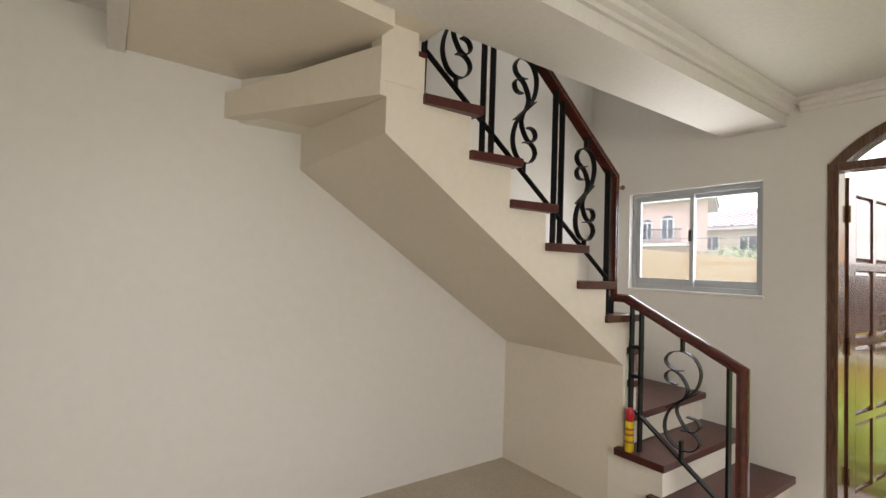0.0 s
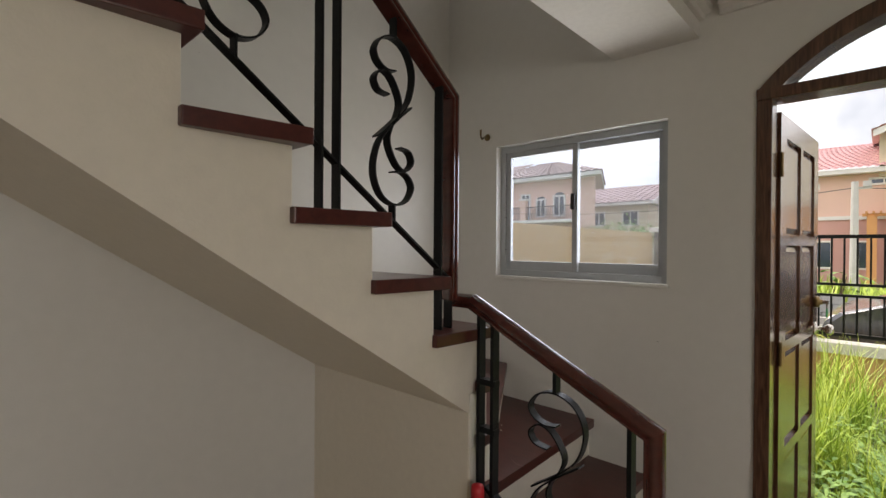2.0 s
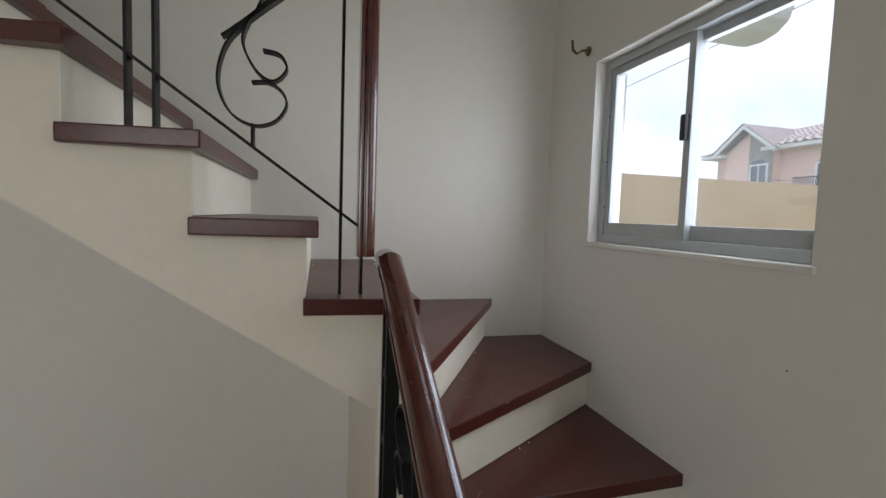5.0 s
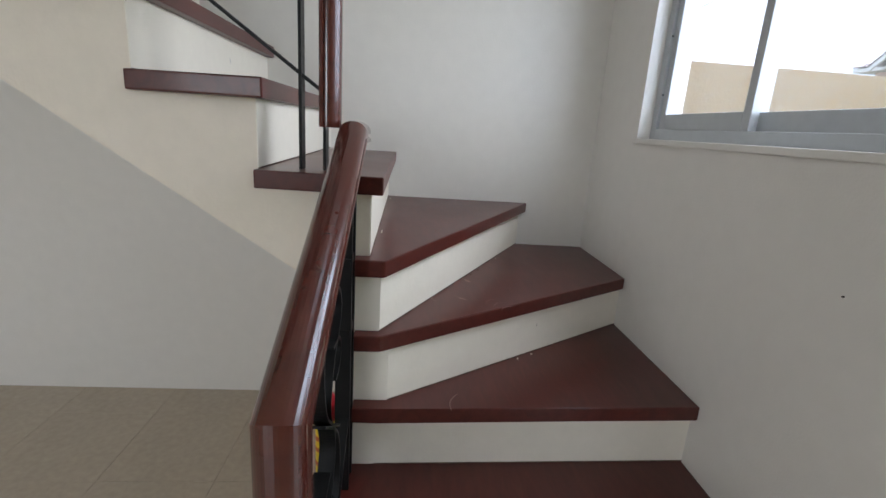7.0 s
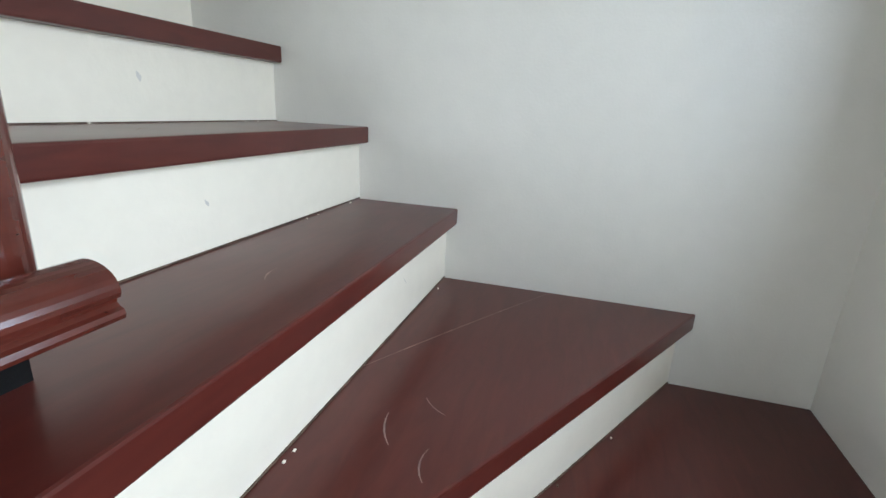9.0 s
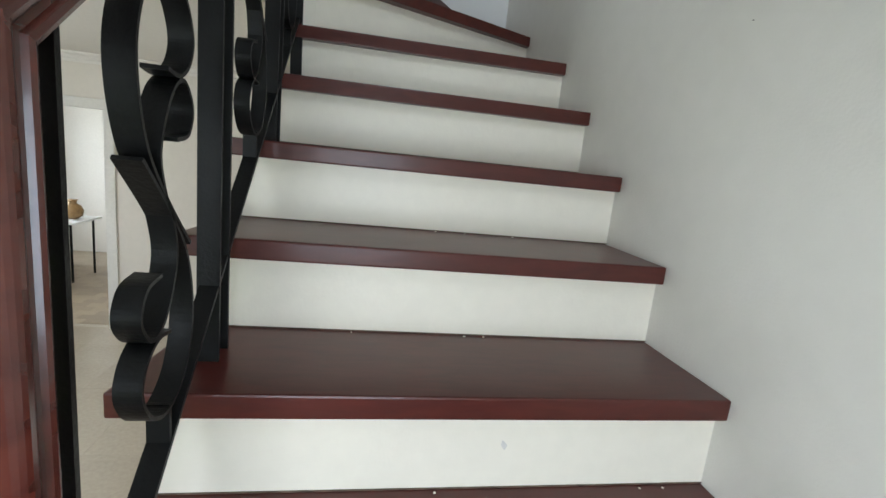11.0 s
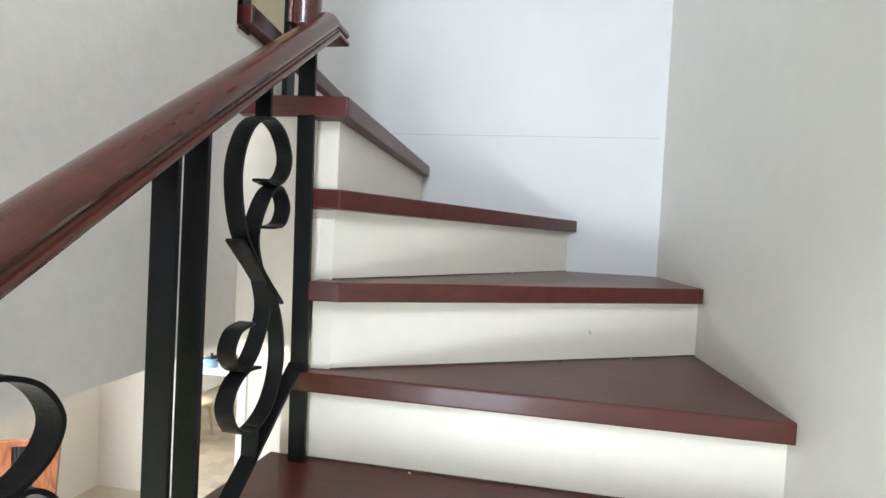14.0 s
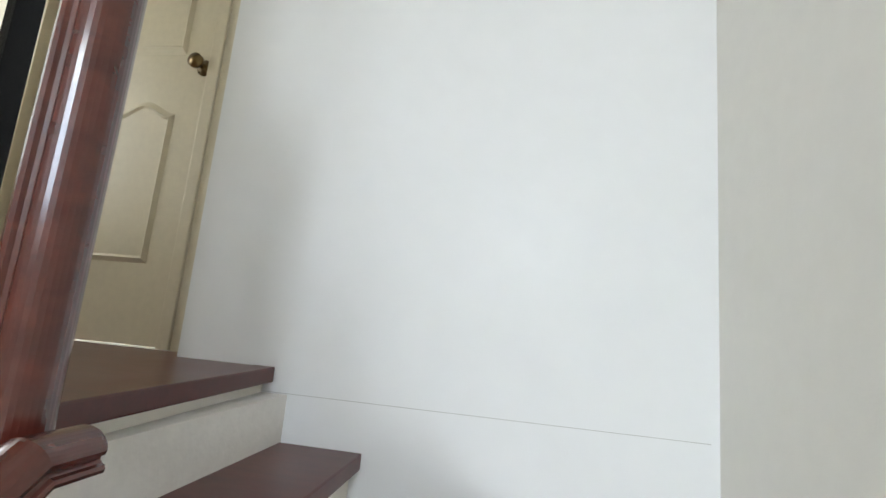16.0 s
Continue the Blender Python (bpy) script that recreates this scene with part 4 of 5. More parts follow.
# scraped paint on a winder riser and grey smudges on others
CHIP = mat("scraped_paint", (0.90, 0.87, 0.80), 0.7, 0, 0.05, 30)
SMUDGE = mat("grey_smudge", (0.67, 0.65, 0.61), 0.7, 0, 0.1, 60)
RISER_OBS = [o for o in stair.children if o.name.startswith("riser")]


def riser_mark(k, f, z, ln, lean, w, material, name):
    """A thin streak on the face of riser k, a share f along it."""
    p, q = Vector(risers[k][0]), Vector(risers[k][1])
    d = (q - p).normalized()
    cen = sum((Vector(c) for c in risers[k]), Vector((0, 0))) / len(risers[k])
    n = Vector((-d.y, d.x))
    n = n if n.dot(p - cen) > 0 else -n
    c = p + (q - p) * f + n * 0.0007
    b = bmesh.new()
    for i in range(4):
        s0, s1 = i / 4 - 0.5, (i + 1) / 4 - 0.5
        row = []
        for t, sgn in ((s0, -1), (s0, 1), (s1, 1), (s1, -1)):
            u = lean * t * ln + sgn * w * (1 - 1.6 * abs(t)) + 0.25 * ln * t * t
            xy = c + d * u
            row.append(b.verts.new((xy.x, xy.y, Z[k - 1] + z + t * ln)))
        b.faces.new(row)
    part(name, b, material, RISER_OBS[k - 1])


for k, f, z, ln, lean, w, m, nm in (
        (14, 0.27, 0.075, 0.060, 0.7, 0.0016, CHIP, "scrape"), (14, 0.29, 0.065, 0.045, 0.8, 0.0014, CHIP, "scrape"),
        (8, 0.42, 0.085, 0.018, 0.3, 0.006, SMUDGE, "smudge"), (7, 0.55, 0.08, 0.012, 0.5, 0.004, SMUDGE, "smudge"),
        (13, 0.35, 0.07, 0.014, 0.4, 0.005, SMUDGE, "smudge"), (4, 0.45, 0.09, 0.010, 0.1, 0.0012, JOINT, "nick"),
        (15, 0.55, 0.10, 0.007, 0.2, 0.0016, JOINT, "nick"), (6, 0.3, 0.09, 0.02, 0.9, 0.0012, SMUDGE, "smudge")):
    riser_mark(k, f, z, ln, lean, w, m, nm)

# broken plaster under the landing nosing, by the end of the wall
rc = random.Random(8)
for i in range(7):
    x = 1.102 + 0.011 * i
    b = boxes((x, x + rc.uniform(0.005, 0.010), -2.39 - rc.uniform(0.0, 0.02), -2.374, 3.012 - rc.uniform(0.002, 0.008), 3.0185), bev=0.001)
    part("plaster_flake", b, RISER if i % 2 else JOINT, stair)

# stray marks on the painted walls
MARK = mat("wall_mark", (0.12, 0.10, 0.09), 0.8)
nail = thing("nail", (0.0, -1.509, 2.229), "tiny dark nail in the painted stair wall", "nail")
b = bmesh.new()
rod(b, (0, 0, 0), (0.003, 0, 0), 0.0009, 8)
part("head", b, MARK, nail)
nail2 = thing("nail", (1.30, 0.0, 1.02), "tiny dark nail in the wall under the window", "nail")
b = bmesh.new()
rod(b, (0, 0, 0), (0, -0.004, 0), 0.0018, 8)
part("head", b, MARK, nail2)

# ---- outdoors: ground, walk, fence ----
GZ = -0.12
bm = bmesh.new()
n = 24
ring = [bm.verts.new((900 * math.cos(2 * math.pi * i / n), 900 * math.sin(2 * math.pi * i / n), GZ - 0.12)) for i in range(n)]
bm.faces.new(ring)
setting("ground", bm, SOIL, "grassy ground around the houses", "ground")
bm = boxes((-0.2, 9.0, 0.15, 4.3, GZ - 0.11, GZ))
setting("lawn", bm, SOIL, "soil of the overgrown front garden", "ground")
bm = boxes((1.55, 6.0, 0.15, 0.80, GZ, -0.035))
setting("walkway", bm, mat("worn_walk_concrete", (0.60, 0.58, 0.53), 0.8, 0, 0.22, 4, 0.5, 50), "rough concrete walkway along the house front", "walkway")
bm = boxes((1.5, 5.0, 0.15, 0.152, -0.2, -0.03))
setting("porch_edge", bm, CONC, "concrete edge under the porch", "step")
bm = boxes((1.727, 2.773, -0.012, 0.30, -0.0195, 0.006), bev=0.003)
setting("door_sill", bm, PORCH, "glossy white tiled door sill", "sill")
bm = boxes((-40, 60, 6.2, 11.2, GZ - 0.118, GZ - 0.10))
setting("road", bm, ASPH, "pale worn concrete street beyond the fence", "road")
bm = boxes((-40, 60, 11.2, 11.4, GZ - 0.118, GZ + 0.04))
setting("kerb", bm, CONC, "concrete kerb along the street", "kerb")

FYW = 4.40
fw = thing("garden_wall", (4.5, FYW, GZ), "low orange rendered garden wall with white cap", "wall")
fw.location = (0, 0, 0)
part("wall_body", boxes((0.15, 12.0, FYW, FYW + 0.15, GZ - 0.1, 0.32)), ORANGE, fw)
part("cap", boxes((0.15, 12.0, FYW - 0.04, FYW + 0.19, 0.32, 0.44), bev=0.008), CAPW, fw, "white painted cap")
fence = thing("fence", (0, 0, 0), "black painted steel fence on the garden wall", "fence")
yc = FYW + 0.07
for z, h in ((1.565, 0.04), (1.05, 0.028), (0.93, 0.028), (0.50, 0.035)):
    part("rail", boxes((0.15, 12.0, yc - 0.02, yc + 0.02, z, z + h)), IRON, fence)
pk = boxes((-0.009, 0.009, -0.009, 0.009, 0.535, 0.93))
pk_lo = part("picket", pk, IRON, fence)
pk = boxes((-0.009, 0.009, -0.009, 0.009, 1.078, 1.565))
pk_hi = part("picket", pk, IRON, fence)
pk_lo.location = pk_hi.location = (0.25, yc, 0)
for i in range(1, 100):
    for src in (pk_lo, pk_hi):
        o = src.copy()
        scene.collection.objects.link(o)
        o.location = (0.25 + i * 0.107, yc, 0)
for i in range(5):
    part("post", boxes((0.35 + i * 2.62, 0.39 + i * 2.62, yc - 0.02, yc + 0.02, 0.44, 1.61)), IRON, fence)

# boundary wall, stone pillar and lantern
bw = thing("boundary_wall", (0, 0, 0), "tall ochre rendered boundary wall with pale water stains", "wall")
OCH = mat("ochre_render", (0.68, 0.42, 0.19), 0.85, 0, 0.10, 1.1, 0.3, 60, col2=(0.76, 0.57, 0.35))
part("wall_body", boxes((-0.36, -0.21, 0.16, 4.3, GZ - 0.1, 1.65)), OCH, bw)
PATCH = mat("pale_render_patch", (0.77, 0.59, 0.38), 0.9, 0, 0.14, 3, 0.3, 60, col2=(0.71, 0.48, 0.25))
rp = random.Random(4)
for yy, zz, rr in ((1.75, 1.24, 0.17), (2.05, 1.14, 0.15), (1.2, 1.26, 0.14), (2.85, 1.27, 0.15), (3.6, 1.2, 0.16)):
    b = bmesh.new()
    p1, p2 = rp.uniform(0, 6.28), rp.uniform(0, 6.28)
    ring = []
    for k in range(32):
        a = 2 * math.pi * k / 32
        q = rr * (1 + 0.22 * math.sin(2 * a + p1) + 0.12 * math.sin(3 * a + p2) + 0.05 * math.sin(7 * a + p1))
        ring.append((1.3 * q * math.cos(a), 0.7 * q * math.sin(a)))
    b.faces.new([b.verts.new((-0.2085, yy + u, zz + w)) for u, w in ring])
    part("render_patch", b, PATCH, bw, "pale patch of mended render")
pil = thing("stone_pillar", (0, 0, 0), "grey stone clad gate pillar with white cap", "pillar")
part("core", boxes((-0.20, 0.13, 4.36, 4.68, GZ - 0.1, 1.66)), STONE, pil)
random.seed(5)
z = GZ
while z < 1.6:
    h = random.uniform(0.06, 0.12)
    for face in range(2):
        u = 0.0
        while u < 0.33:
            wdt = min(random.uniform(0.08, 0.2), 0.335 - u)
            if face == 0:
                r = (-0.20 + u, -0.20 + u + wdt - 0.006, 4.335, 4.36, z, min(z + h - 0.006, 1.66))
            else:
                r = (0.13, 0.155, 4.35 + u, 4.35 + u + wdt - 0.006, z, min(z + h - 0.006, 1.66))
            if wdt > 0.02:
                part("stone", boxes(r), STONE, pil)
            u += wdt
    z += h
part("cap", boxes((-0.25, 0.18, 4.31, 4.73, 1.66, 1.72), bev=0.008), CAPW, pil)
lan = thing("lantern", (-0.03, 4.52, 1.72), "black post lantern with clear panes on the pillar", "lantern")
b = bmesh.new()
lathe(b, (0, 0, 0), [(0.05, 0), (0.05, 0.012), (0.018, 0.03), (0.018, 0.06), (0.05, 0.075)], 6)
part("base", b, IRON, lan)
b = bmesh.new()
lathe(b, (0, 0, 0.075), [(0.05, 0), (0.075, 0.15)], 6)
part("pane", b, LANTG, lan)
for i in range(6):
    a = math.pi * i / 3
    b = bmesh.new()
    rod(b, (0.051 * math.cos(a), 0.051 * math.sin(a), 0.075), (0.077 * math.cos(a), 0.077 * math.sin(a), 0.226), 0.006, 6)
    part("bar", b, IRON, lan)
b = bmesh.new()
lathe(b, (0, 0, 0.225), [(0.10, 0), (0.05, 0.05), (0.02, 0.07), (0.012, 0.10), (0.001, 0.11)], 6)
part("roof", b, IRON, lan)

can_end = thing("canopy", (-0.14, 1.28, 2.46), "white rounded plastic canopy end hung from the eaves", "canopy")
b = bmesh.new()
prism(b, [(-0.19, 0.44), (-0.19, 0.07), (-0.16, 0.03), (-0.10, 0.008), (0.0, 0.0), (0.10, 0.02), (0.17, 0.07), (0.20, 0.15), (0.20, 0.44)], -0.15, 0.15, axis="y", bev=0.012)
part("shell", b, WHITEP, can_end)
part("arm", boxes((-0.03, 0.03, -1.129, 0.0, 0.44, 0.48), bev=0.004), ALU, can_end)

# ---- grass and weeds in the garden ----
rg = random.Random(11)


def blade(v, f, x, y, z, h, lean, az, w):
    """One bent tapering blade of four quads."""
    i0 = len(v)
    dx, dy = math.cos(az), math.sin(az)
    for k in range(4):
        t = k / 3
        ww = w * (1 - t) ** 0.7 if k < 3 else 0.0008
        ox = lean * t * t
        cx, cy, cz = x + dx * ox, y + dy * ox, z + h * (t - 0.35 * (lean / max(h, 0.01)) * t * t * 0.5)
        v.append((cx - dy * ww, cy + dx * ww, cz))
        v.append((cx + dy * ww, cy - dx * ww, cz))
    for k in range(3):
        f.append((i0 + 2 * k, i0 + 2 * k + 1, i0 + 2 * k + 3, i0 + 2 * k + 2))


v, f = [], []
clumps = [(rg.uniform(0.6, 6.0), rg.uniform(1.1, 4.2)) for _ in range(58)]
for cx, cy in clumps:
    tall = rg.uniform(0.32, 0.78)
    for _ in range(rg.randint(55, 120)):
        a, d = rg.uniform(0, 6.28), abs(rg.gauss(0, 0.13))
        h = tall * rg.uniform(0.55, 1.15)
        blade(v, f, cx + d * math.cos(a), cy + d * math.sin(a), GZ, h, h * rg.uniform(0.1, 0.75), rg.uniform(0, 6.28), rg.uniform(0.003, 0.007))
for _ in range(9000):
    x, y = rg.uniform(0.3, 6.0), rg.uniform(0.72, 4.38)
    h = rg.uniform(0.06, 0.28)
    blade(v, f, x, y, GZ, h, h * rg.uniform(0.1, 0.9), rg.uniform(0, 6.28), rg.uniform(0.002, 0.005))
me = bpy.data.meshes.new("grass")
me.from_pydata(v, [], f)
me.materials.append(BLADE)
tagged(new("grass", me), "tall bright green unmown grass in the garden", "grass", kind="stuff")

v, f = [], []


def leaf_quad(v, f, p, az, tilt, ln, w):
    i0 = len(v)
    dx, dy = math.cos(az), math.sin(az)
    ct, s2 = math.cos(tilt), math.sin(tilt)
    for t, ww in ((0, 0.15), (0.35, 1.0), (0.7, 0.75), (1, 0.02)):
        q = (p[0] + dx * ct * ln * t, p[1] + dy * ct * ln * t, p[2] + s2 * ln * t - 0.4 * ln * t * t)
        v.append((q[0] - dy * w * ww, q[1] + dx * w * ww, q[2]))
        v.append((q[0] + dy * w * ww, q[1] - dx * w * ww, q[2]))
    for k in range(3):
        f.append((i0 + 2 * k, i0 + 2 * k + 1, i0 + 2 * k + 3, i0 + 2 * k + 2))


for _ in range(520):
    x, y = rg.uniform(0.4, 6.0), 0.85 + abs(rg.gauss(0, 1.3))
    if y > 4.3:
        continue
    hh = rg.uniform(0.08, 0.36)
    for _ in range(rg.randint(14, 30)):
        a, d = rg.uniform(0, 6.28), rg.uniform(0, 0.14)
        leaf_quad(v, f, (x + d * math.cos(a), y + d * math.sin(a), GZ + rg.uniform(0.02, hh)), rg.uniform(0, 6.28), rg.uniform(-0.2, 0.9), rg.uniform(0.04, 0.12), rg.uniform(0.008, 0.02))
me = bpy.data.meshes.new("weeds")
me.from_pydata(v, [], f)
me.materials.append(WEED)
tagged(new("weeds", me), "low leafy green weeds along the walkway edge", "weeds", kind="stuff")

# verge grass across the street
v, f = [], []
for _ in range(9000):
    x, y = rg.uniform(-14, 22), rg.uniform(12.0, 19.5)
    h = rg.uniform(0.25, 0.95)
    blade(v, f, x, y, GZ - 0.1, h, h * rg.uniform(0.1, 0.7), rg.uniform(0, 6.28), rg.uniform(0.02, 0.05))
me = bpy.data.meshes.new("verge_grass")
me.from_pydata(v, [], f)
me.materials.append(BLADE)
tagged(new("verge_grass", me), "tall wild grass on the vacant lot across the street", "grass", kind="stuff")


def leafy(name, at, label, cat, count, spread, height, ln, w, material, seed, trunk=True):
    r = random.Random(seed)
    o = thing(name, at, label, cat)
    b = bmesh.new()
    for i in range(5 if trunk else 3):
        a = r.uniform(0, 6.28)
        rod(b, (0, 0, 0), (spread * 0.5 * math.cos(a), spread * 0.5 * math.sin(a), height * r.uniform(0.5, 0.9)), 0.03 * height, 6, 0.008 * height)
    part("stem", b, mat("bark", (0.14, 0.10, 0.06), 0.9), o)
    vv, ff = [], []
    for _ in range(count):
        a, e = r.uniform(0, 6.28), r.gauss(0, 0.5)
        d = spread * min(1.0, abs(r.gauss(0.55, 0.3)))
        p = (d * math.cos(a), d * math.sin(a), height * (0.62 + 0.28 * e * (1 - 0.4 * d / spread)))
        leaf_quad(vv, ff, p, r.uniform(0, 6.28), r.uniform(-0.3, 0.9), ln * r.uniform(0.6, 1.3), w)
    me2 = bpy.data.meshes.new("crown")
    me2.from_pydata(vv, [], ff)
    me2.materials.append(material)
    c = new("crown", me2)
    c.parent = o
    return o


def palm(at, seed, label):
    r = random.Random(seed)
    o = thing("palm", at, label, "palm")
    b = bmesh.new()
    for i in range(6):
        rod(b, (r.uniform(-0.12, 0.12), r.uniform(-0.12, 0.12), 0), (r.uniform(-0.2, 0.2), r.uniform(-0.2, 0.2), 0.6), 0.02, 6, 0.012)
    part("stem", b, WEED, o)
    for i in range(16):
        a, h0 = r.uniform(0, 6.28), r.uniform(0.3, 0.7)
        L, up = r.uniform(0.6, 0.95), r.uniform(0.3, 0.75)
        vv, ff = [], []
        for k in range(22):
            t = 0.15 + 0.85 * k / 21
            px, pz = L * t * 0.8, h0 + up * t - 0.75 * t * t * L * 0.7
            for s in (-1, 1):
                leaf_quad(vv, ff, (px * math.cos(a), px * math.sin(a), pz), a + s * 0.95, -0.1, 0.26 * (1 - 0.55 * abs(t - 0.45)), 0.010)
        me2 = bpy.data.meshes.new("frond")
        me2.from_pydata(vv, [], ff)
        me2.materials.append(PALMY)
        c = new("frond", me2)
        c.parent = o
    return o


palm((0.95, 5.0, GZ - 0.1), 3, "yellowing bushy palm behind the fence")
palm((0.45, 5.35, GZ - 0.1), 4, "yellowing bushy palm behind the fence")

# ---- across the street ----
def tile_roof(parent, eave_a, eave_b, ridge_a, ridge_b, material, rows=14, cols=26):
    """A pitched field of curved pan tiles between an eave and a ridge edge, as one relief mesh."""
    ea, eb, ra, rb = Vector(eave_a), Vector(eave_b), Vector(ridge_a), Vector(ridge_b)
    nrm = (eb - ea).cross(ra - ea).normalized()
    if nrm.z < 0:
        nrm.negate()
    vv, ff = [], []
    per = 5
    for r in range(rows):
        t0, t1 = r / rows, (r + 1) / rows
        for lvl, t in ((0.05, t0), (0.0, t1)):
            a, c = ea.lerp(ra, t), eb.lerp(rb, t)
            for i in range(cols * per + 1):
                u = i / (cols * per)
                h = 0.035 * math.sin(u * cols * 2 * math.pi) + lvl
                vv.append(a.lerp(c, u) + nrm * h)
        m = cols * per + 1
        o = r * 2 * m
        for i in range(m - 1):
            ff.append((o + i, o + i + 1, o + m + i + 1, o + m + i))
            if r:
                ff.append((o - m + i, o - m + i + 1, o + i + 1, o + i))
    me2 = bpy.data.meshes.new("roof_tiles")
    me2.from_pydata([tuple(q) for q in vv], [], ff)
    me2.materials.append(material)
    ob = new("roof_tiles", me2)
    ob.parent = parent
    return ob


def house_window(parent, x0, x1, y, z0, z1, mull=1, arch=False, face=-1):
    f = 0.09
    w = part("window", boxes((x0 - f, x0, y, y + face * 0.06, z0 - f, z1 + f), (x1, x1 + f, y, y + face * 0.06, z0 - f, z1 + f), (x0, x1, y, y + face * 0.06, z1, z1 + f), (x0, x1, y, y + face * 0.06, z0 - f, z0)), TRIM, parent)
    part("pane", boxes((x0, x1, y, y + face * 0.015, z0, z1)), DGLASS, w)
    for i in range(mull):
        xm = x0 + (x1 - x0) * (i + 1) / (mull + 1)
        part("mullion", boxes((xm - 0.03, xm + 0.03, y + face * 0.016, y + face * 0.05, z0, z1)), TRIM, w)
    if arch:
        b = bmesh.new()
        cx, rr = (x0 + x1) / 2, (x1 - x0) / 2
        zc = z1 + f
        prism(b, [(cx + rr * math.cos(a), zc + rr * 0.55 * math.sin(a)) for a in np.linspace(0, math.pi, 15)], y, y + face * 0.03, axis="y")
        part("arched_pane", b, DGLASS, w)
    return w


D1 = 27.5
S1 = (D1 + 2.83) / 16.83


def far(x, z):
    """A spot measured on the plane y = 14, carried back to the facade plane."""
    return (2.31 + (x - 2.31) * S1, 1.42 + (z - 1.42) * S1)


h1 = thing("house", (0, 0, 0), "peach two-storey house with red pan tile roof and white trim", "house")
x0, _ = far(-1.0, 0)
x1, ze = far(2.6, 3.42)
_, zb1 = far(0, 2.22)
part("wall", boxes((x0, x1, D1, D1 + 7, -0.3, zb1)), PINK, h1, "darker pink lower wall")
part("wall", boxes((x0, x1, D1, D1 + 7, zb1 + 0.18, ze)), PEACH, h1, "peach upper wall")
part("string_course", boxes((x0 - 0.05, x1, D1 - 0.08, D1 + 7, zb1, zb1 + 0.18)), TRIM, h1)
part("fascia", boxes((x0 - 0.6, x1, D1 - 0.6, D1 - 0.5, ze - 0.02, ze + 0.2), (x0 - 0.6, x1, D1 - 0.5, D1 + 7.4, ze - 0.02, ze + 0.02)), TRIM, h1)
xr0, zr = far(0.45, 3.98)
tile_roof(h1, (x0 - 0.65, D1 - 0.65, ze + 0.2), (x1 + 0.6, D1 - 0.65, ze + 0.2), (xr0, D1 + 3.2, zr + 0.9), (x1 + 0.6, D1 + 3.2, zr + 0.9), ROOFT, 13, 26)
tile_roof(h1, (x0 - 0.65, D1 + 7.4, ze + 0.2), (x0 - 0.65, D1 - 0.65, ze + 0.2), (xr0, D1 + 3.2, zr + 0.9), (xr0 - 0.02, D1 + 3.2, zr + 0.9), ROOFT, 13, 20)
a, c = far(-0.58, 2.70), far(-0.12, 3.09)
house_window(h1, a[0], c[0], D1, a[1], c[1])
a, c = far(0.62, 3.10), far(0.86, 3.18)
house_window(h1, a[0], c[0], D1, a[1], c[1], 0)
a, c = far(1.95, 3.15), far(2.45, 3.25)
house_window(h1, a[0], c[0], D1, a[1], c[1])
a, c = far(0.55, 0.95), far(1.15, 1.62)
house_window(h1, a[0], c[0], D1, a[1], c[1], 1)
a, c = far(1.65, 0.95), far(2.0, 1.62)
house_window(h1, a[0], c[0], D1, a[1], c[1], 0)
a, c = far(1.8, 2.34), far(2.6, 2.42)
part("pergola_beam", boxes((a[0], c[0], D1 - 1.0, D1 - 0.85, a[1] - 0.12, a[1])), ORNG2, h1)
for i in range(6):
    xx = a[0] + 0.1 + i * (c[0] - a[0]) / 6
    part("pergola_slat", boxes((xx, xx + 0.08, D1 - 1.25, D1, a[1], a[1] + 0.1)), ORNG2, h1)
part("pergola_post", boxes((a[0] + 0.15, a[0] + 0.5, D1 - 1.05, D1 - 0.75, -0.3, a[1] - 0.12)), ORNG2, h1)

D2 = 26.3
h2 = thing("house", (0, 0, 0), "cream and orange house with gabled red tile roof and balcony", "house")
x0, zo = far(2.6, 2.62)
x1 = x0 + 6.5
_, ze2 = far(0, 4.35)
part("wall", boxes((x0, x1, D2, D2 + 8, -0.3, zo - 0.1)), ORNG2, h2, "orange lower wall")
b = bmesh.new()
gx = x0 + 2.6
gz = ze2 + 1.15
prism(b, [(x0, zo), (x1, zo), (x1, ze2), (gx + 2.4, ze2), (gx, gz), (x0, ze2)], D2, D2 + 8, axis="y")
part("wall", b, CREAM, h2, "cream upper wall")
part("string_course", boxes((x0 - 0.06, x1, D2 - 0.15, D2 + 0.4, zo - 0.1, zo)), ORNG2, h2)
part("side_wall", boxes((x0 - 0.9, x0, D2 + 1.0, D2 + 7, ze - 0.2, ze2 + 0.1)), CREAM, h2)
b = bmesh.new()
prism(b, [(x0 - 1.1, ze2 - 0.30), (x0 - 1.1, ze2 - 0.02), (gx, gz + 0.42), (gx + 3.2, ze2 + 0.05), (gx + 3.2, ze2 - 0.23), (gx, gz + 0.14)], D2 - 0.6, D2 - 0.5, axis="y")
part("bargeboard", b, TRIM, h2)
tile_roof(h2, (x0 - 1.15, D2 + 6, ze2), (x0 - 1.15, D2 - 0.65, ze2), (gx, D2 + 6, gz + 0.45), (gx, D2 - 0.65, gz + 0.45), ROOFT, 13, 22)
tile_roof(h2, (gx + 3.2, D2 - 0.65, ze2 + 0.05), (gx + 3.2, D2 + 6, ze2 + 0.05), (gx, D2 - 0.65, gz + 0.45), (gx, D2 + 6, gz + 0.45), ROOFT, 13, 22)
a, c = far(3.2, 2.75), far(3.95, 3.85)
house_window(h2, a[0], c[0], D2, a[1], c[1], 1, True)
